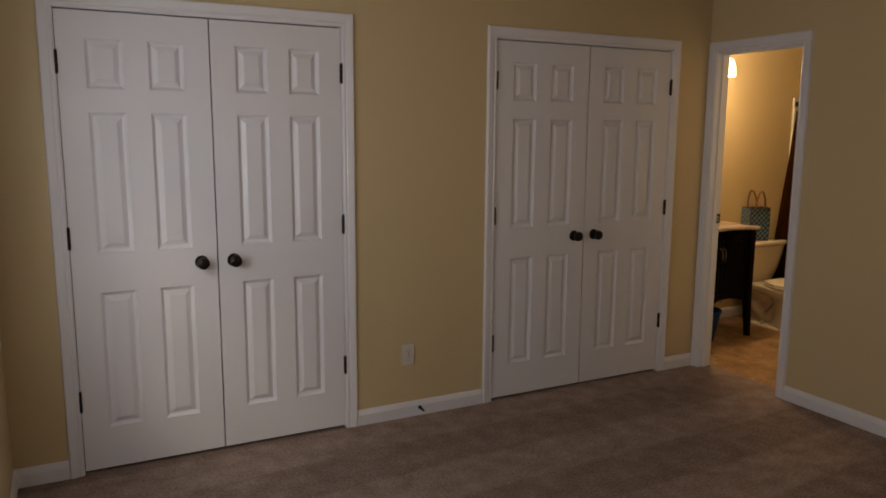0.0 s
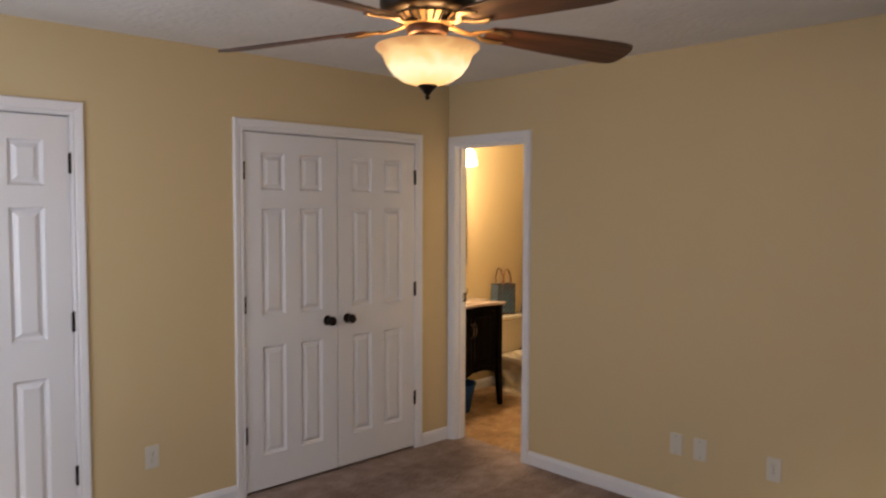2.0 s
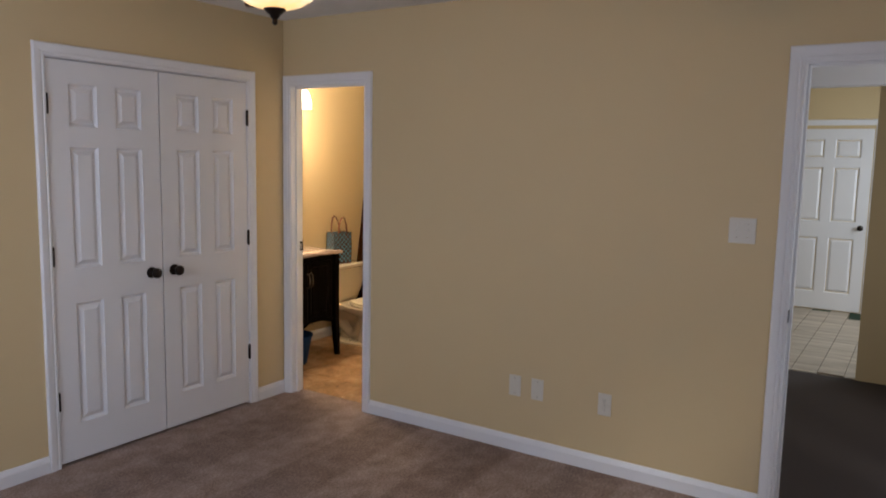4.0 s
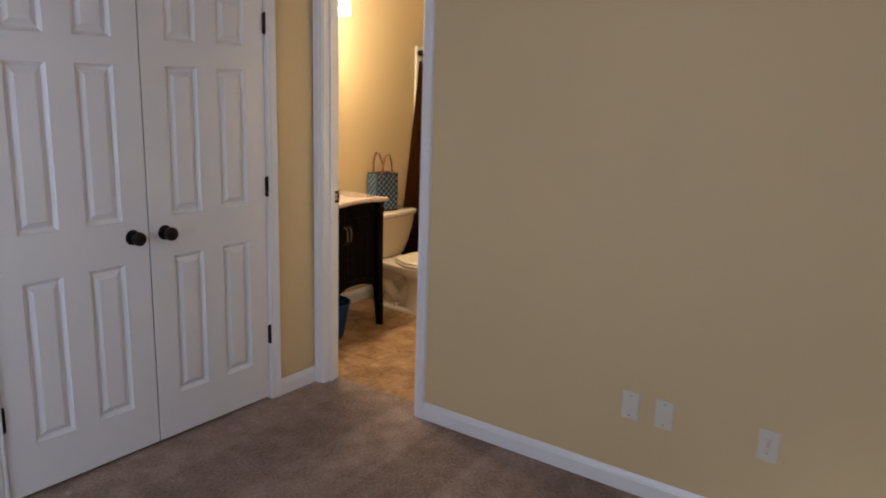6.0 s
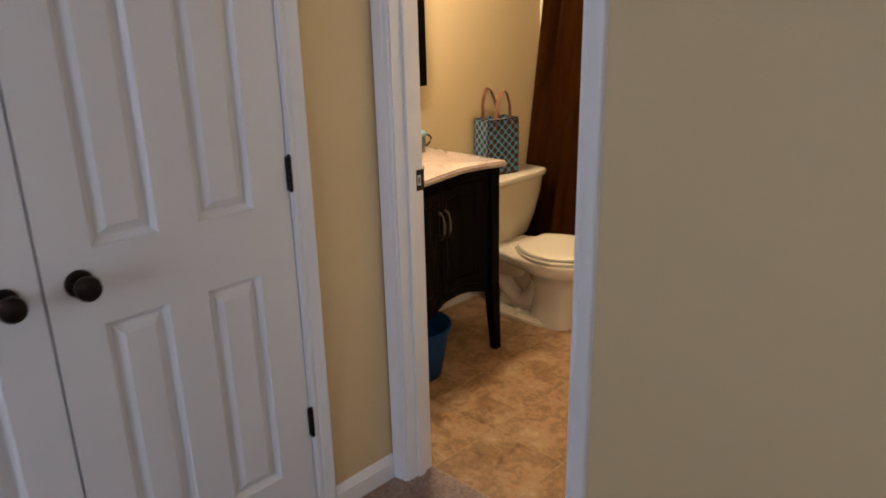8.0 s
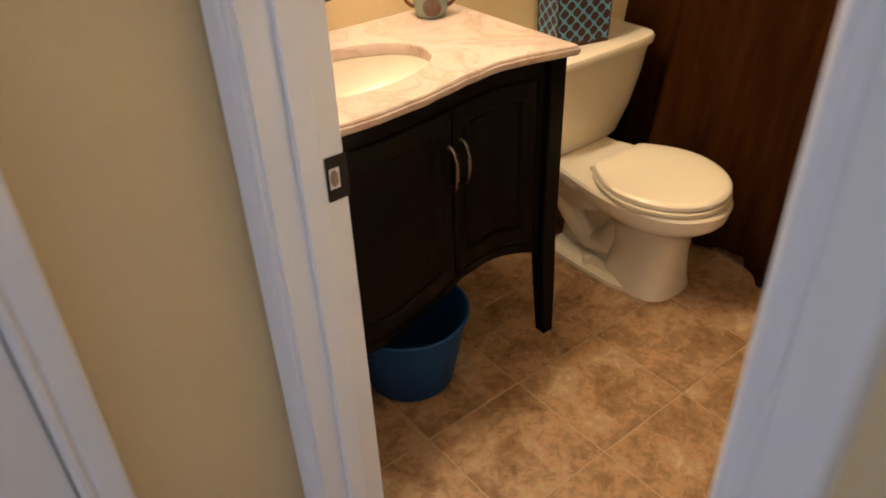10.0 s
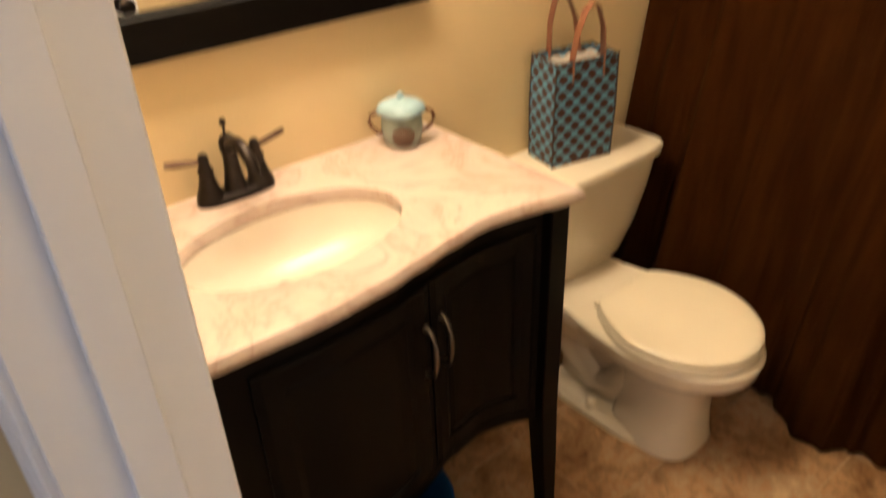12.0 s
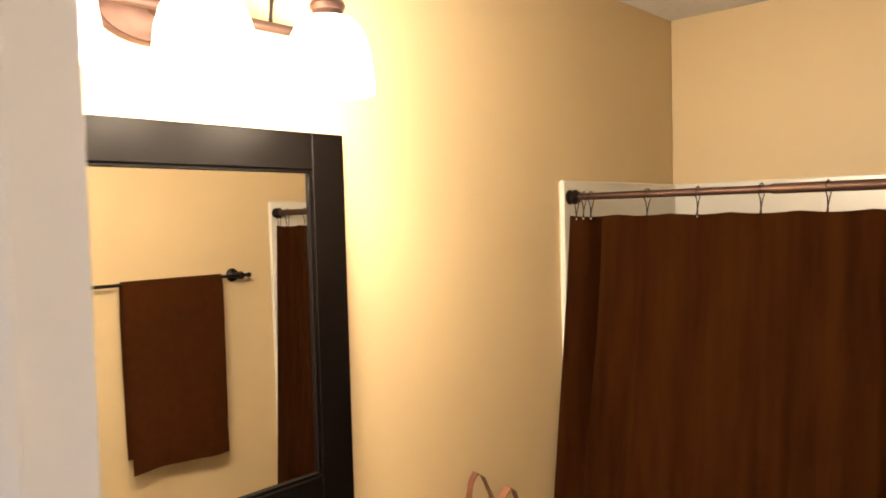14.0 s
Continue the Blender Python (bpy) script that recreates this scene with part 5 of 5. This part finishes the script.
def shower():
    # surround panels and tub behind the curtain
    sur = thing("tub_surround", pose(0, 0, 0), "white acrylic tub surround on three walls", "tub surround")
    part("side_panel", boxes((1.855, BX1 - 0.014, BY1 - 0.018, BY1, 0.38, 1.83), bevel=0.006), TUBWHITE, sur, "white surround panel")
    part("side_panel", boxes((1.855, BX1 - 0.014, BY0, BY0 + 0.018, 0.38, 1.83), bevel=0.006), TUBWHITE, sur, "white surround panel")
    part("back_panel", boxes((BX1 - 0.014, BX1, BY0, BY1, 0.38, 1.83), bevel=0.003), TUBWHITE, sur, "white surround panel")
    bm = bmesh.new()
    x0, x1, y0, y1 = 1.76, BX1 - 0.016, BY0 + 0.003, BY1 - 0.003

    def ring(inset, z, r):
        pts = []
        for cx_, cy_, a0 in ((x1 - inset - r, y1 - inset - r, 0), (x0 + inset + r, y1 - inset - r, 90), (x0 + inset + r, y0 + inset + r, 180), (x1 - inset - r, y0 + inset + r, 270)):
            pts += [(cx_ + r * math.cos(radians(a0 + k * 15)), cy_ + r * math.sin(radians(a0 + k * 15)), z) for k in range(7)]
        return pts
    loft(bm, [ring(0.0, 0.0, 0.01), ring(0.0, 0.37, 0.01), ring(0.004, 0.378, 0.012), ring(0.06, 0.378, 0.08), ring(0.075, 0.36, 0.09), ring(0.13, 0.12, 0.12), ring(0.2, 0.08, 0.1)])
    tagged(part("bathtub", bm, TUBWHITE, None, smooth=True), "white alcove bathtub behind the brown shower curtain", "bathtub")
    rod = thing("curtain_rod", pose(ROD_X, 0, ROD_Z), "bronze tension rod across the tub alcove", "curtain rod")
    bm = bmesh.new()
    tube(bm, [(0, BY1 - 0.03, 0), (0, 0.22, 0)], 0.0105, 16)
    tube(bm, [(0, 0.22, 0), (0, BY0 + 0.03, 0)], 0.013, 16)
    part("rod", bm, COPPER, rod, "worn bronze telescoping rod", smooth=True)
    for y, s in ((BY1 - 0.0185, 1), (BY0 + 0.0185, -1)):
        bm = bmesh.new()
        for k, (r, dy) in enumerate(((0.022, 0.0), (0.018, 0.011), (0.022, 0.018), (0.017, 0.027))):
            lathe(bm, [(r * 0.9, -s * dy - 0.0), (r, -s * (dy + 0.002)), (r, -s * (dy + 0.007)), (r * 0.88, -s * (dy + 0.009))], 20, axis="-Y")
        bmesh.ops.transform(bm, matrix=pose(0, y, 0) @ Matrix.Diagonal((1, -1, 1, 1)), verts=bm.verts)
        part("end_flange", bm, BRONZE, rod, "ribbed dark end flange", smooth=True)
    ring_y = [0.785, 0.76, 0.735, 0.555, 0.41, 0.245, 0.09, -0.05, -0.18, -0.33, -0.47, -0.60, -0.66]
    for i, y in enumerate(ring_y):
        tilt = (-6, 10, 3, -4, 5, -3)[i % 6]
        r = thing("curtain_ring", pose(ROD_X, y, ROD_Z, 0, 0, tilt), "bronze wire curtain ring hooked on the rod", "curtain ring", "curtain rings along the rod")
        bm = bmesh.new()
        pts = [(0.019 * math.sin(a), 0, 0.019 * math.cos(a) - 0.004) for a in [radians(q) for q in range(-150, 151, 15)]]
        tube(bm, [(-0.002, 0.0, -0.062)] + pts + [(0.002, 0.006, -0.062)], 0.0016, 6)
        part("wire", bm, BRONZE, r, smooth=True)
        bm = bmesh.new()
        bmesh.ops.create_uvsphere(bm, u_segments=10, v_segments=6, radius=0.004)
        part("bead", moved(bm, Matrix.Translation((0.003, 0.003, -0.066))), CHROME, r, "small metal ball", smooth=True)
    # curtain: gathered at the wall, loose folds further on, flaring outwards over the tub's rim
    bm = bmesh.new()
    top, nz, ny = ROD_Z - 0.055, 36, 260
    cols = []
    for i in range(ny + 1):
        f = i / ny
        y_top = 0.815 + (-0.665 - 0.815) * f
        col = []
        for k in range(nz + 1):
            g = k / nz
            hem = 0.012 + 0.012 * math.sin(7 * f * math.pi) + 0.008 * math.sin(17 * f)
            z = top - 0.005 * abs(math.sin(f * math.pi * 9)) * (1 - g) + (hem - top) * g
            flare = 0.265 * g ** 1.2 * (1 - 0.75 * max(0.0, (f - 0.6) / 0.4))
            # broad soft folds, a deep gathered pleat by the wall
            pleat = math.exp(-((f - 0.06 + 0.02 * g) / 0.014) ** 2)
            fold = (0.013 + 0.010 * g) * math.sin(f * 47 + 1.9 * math.sin(f * 8) + 0.5 * g) + (0.004 + 0.02 * g) * math.sin(f * 19 + 0.6) + (0.003 + 0.005 * g) * math.sin(f * 118 + 2 * math.sin(f * 11) + g * 2.2) + 0.0018 * math.sin(f * 263 - g * 3)
            fold += pleat * 0.13 * math.sin(math.pi * min(1.0, 0.25 + g / 0.7)) + 0.03 * math.exp(-((f - 0.012) / 0.014) ** 2) * -min(1.0, g * 3)
            spread_ = 0.0
            x = ROD_X - 0.004 - flare + fold * (0.6 + 0.4 * g)
            y = y_top + spread_ + (0.012 * g) * math.cos(f * 40)
            col.append(bm.verts.new((x, min(y, BY1 - 0.022), max(z, 0.004))))
        cols.append(col)
    for a, b_ in zip(cols, cols[1:]):
        for k in range(nz):
            bm.faces.new((a[k], a[k + 1], b_[k + 1], b_[k]))
    bmesh.ops.solidify(bm, geom=bm.faces[:], thickness=0.0015)
    c = part("shower_curtain", bm, CURTAIN, None, smooth=True)
    tagged(c, "long chocolate brown fabric shower curtain drawn across the tub", "shower curtain")


def towel_bar():
    m = pose(0, BY0, 0)
    tb = thing("towel_bar", m, "oil-rubbed bronze towel bar on the beige bathroom wall", "towel bar")
    z, y = 1.522, 0.065
    bm = bmesh.new()
    tube(bm, [(1.0, y, z), (1.708, y, z)], 0.0065, 14)
    part("bar", bm, BRONZE, tb, smooth=True)
    for x in (1.03, 1.665):
        bm = bmesh.new()
        lathe(bm, [(0.028, 0.0), (0.028, -0.006), (0.022, -0.010), (0.011, -0.016), (0.010, -0.05), (0.016, -0.055), (0.018, -0.065), (0.014, -0.077), (0.004, -0.081)], 24, axis="-Y")
        part("post", moved(bm, Matrix.Translation((x, 0, z))), BRONZE, tb, "round bronze bar post", smooth=True)
        bm = bmesh.new()
        s = -1 if x < 1.3 else 1
        lathe(bm, [(0.007, 0.03), (0.010, 0.036), (0.0105, 0.043), (0.006, 0.05)], 14, axis="X")
        part("ball_end", moved(bm, pose(x, y, z) @ Matrix.Diagonal((s, 1, 1, 1))), BRONZE, tb, "small ball end", smooth=True)
    # towel folded over the bar
    bm = bmesh.new()
    nx = 24
    x0, x1 = 1.165, 1.575
    prof = [(-0.016, 0.87), (-0.017, 0.95), (-0.018, 1.2), (-0.016, 1.42), (-0.012, 1.50), (-0.007, z + 0.008), (0.0, z + 0.0125), (0.007, z + 0.008), (0.013, 1.50), (0.017, 1.42), (0.019, 1.2), (0.020, 1.0), (0.0195, 0.965), (0.0175, 0.958), (0.0175, 0.91), (0.0195, 0.903), (0.021, 0.85), (0.020, 0.82)]
    rows = []
    for i in range(nx + 1):
        f = i / nx
        r = []
        for dy, zz in prof:
            sway = 0.006 * math.sin(f * 7 + zz * 3) + 0.004 * math.sin(f * 17)
            g = (z - zz) / 0.8
            r.append(bm.verts.new((x0 + (x1 - x0) * f + 0.02 * g * (0.5 - f) * 0.6, y + dy * 1.1 + sway * g, zz + 0.006 * math.sin(f * 5) * g)))
        rows.append(r)
    for a, b_ in zip(rows, rows[1:]):
        for k in range(len(prof) - 1):
            bm.faces.new((a[k], a[k + 1], b_[k + 1], b_[k]))
    bmesh.ops.solidify(bm, geom=bm.faces[:], thickness=0.008)
    t = part("bath_towel", bm, TOWEL, None, smooth=True)
    t.matrix_world = m
    tagged(t, "dark brown terry bath towel folded over the towel bar", "towel")


def supply_valve():
    s = thing("supply_valve", pose(1.09, BY1, 0.17), "chrome water shut-off valve on the wall beside the toilet", "valve")
    bm = bmesh.new()
    lathe(bm, [(0.028, 0.0), (0.026, 0.006), (0.009, 0.009), (0.009, 0.04)], 20, axis="-Y")
    part("escutcheon", bm, CHROME, s, smooth=True)
    bm = bmesh.new()
    tube(bm, [(0, -0.04, 0), (0.005, -0.045, 0.06), (0.03, -0.055, 0.12), (0.06, -0.075, 0.175)], 0.0045, 10)
    part("supply_hose", bm, CHROME, s, "braided supply hose", smooth=True)
    bm = bmesh.new()
    lathe(bm, [(0.010, 0.036), (0.011, 0.04), (0.011, 0.056), (0.017, 0.058), (0.017, 0.064)], 16, axis="-Y", sx=1.0, sy=0.7)
    part("valve_handle", bm, CHROME, s, "oval valve handle", smooth=True)


vanity()
countertop()
faucet(pose(0.487, 0.782, VZ) @ Matrix.Diagonal((1.02, 1, 1.12, 1)))
ceramic_jar(pose(0.868, 0.755, VZ, 0, 0, -33) @ Matrix.Diagonal((1.12, 1.12, 1.0, 1)))
toilet(pose(1.356, 0.842, 0))
tote_bag(pose(1.292, 0.700, 0.6605, 0, 0, -13))
bucket(pose(0.524, 0.455, 0, 0, 0, 15))
wall_mirror()
vanity_light()
shower()
towel_bar()
supply_valve()

# ---- floor tiles ----
tile_meshes = {}
floor_ob = bpy.data.objects["bathroom_floor"]
TS, TX, TY = 0.305, 1.026, -0.070
for i in range(-4, 3):
    for j in range(-3, 4):
        a, b_ = max(TX + i * TS, 0.11), min(TX + (i + 1) * TS, 1.719)
        c, d = max(TY + j * TS, BY0), min(TY + (j + 1) * TS, BY1)
        if b_ - a < 0.02 or d - c < 0.02:
            continue
        key = (round(b_ - a, 4), round(d - c, 4))
        if key not in tile_meshes:
            w2, h2 = key[0] / 2 - 0.0019, key[1] / 2 - 0.0019
            bm = bmesh.new()
            loft(bm, [[(sx * (w2 - q), sy * (h2 - q), z) for sx, sy in ((-1, -1), (1, -1), (1, 1), (-1, 1))] for q, z in ((0, -0.008), (0, -0.0012), (0.0012, 0.0))])
            me = bpy.data.meshes.new("floor_tile")
            bm.to_mesh(me)
            bm.free()
            me.materials.append(TILE)
            tile_meshes[key] = me
        ob = new("floor_tile", tile_meshes[key])
        ob.parent = floor_ob
        ob.location = ((a + b_) / 2, (c + d) / 2, 0)
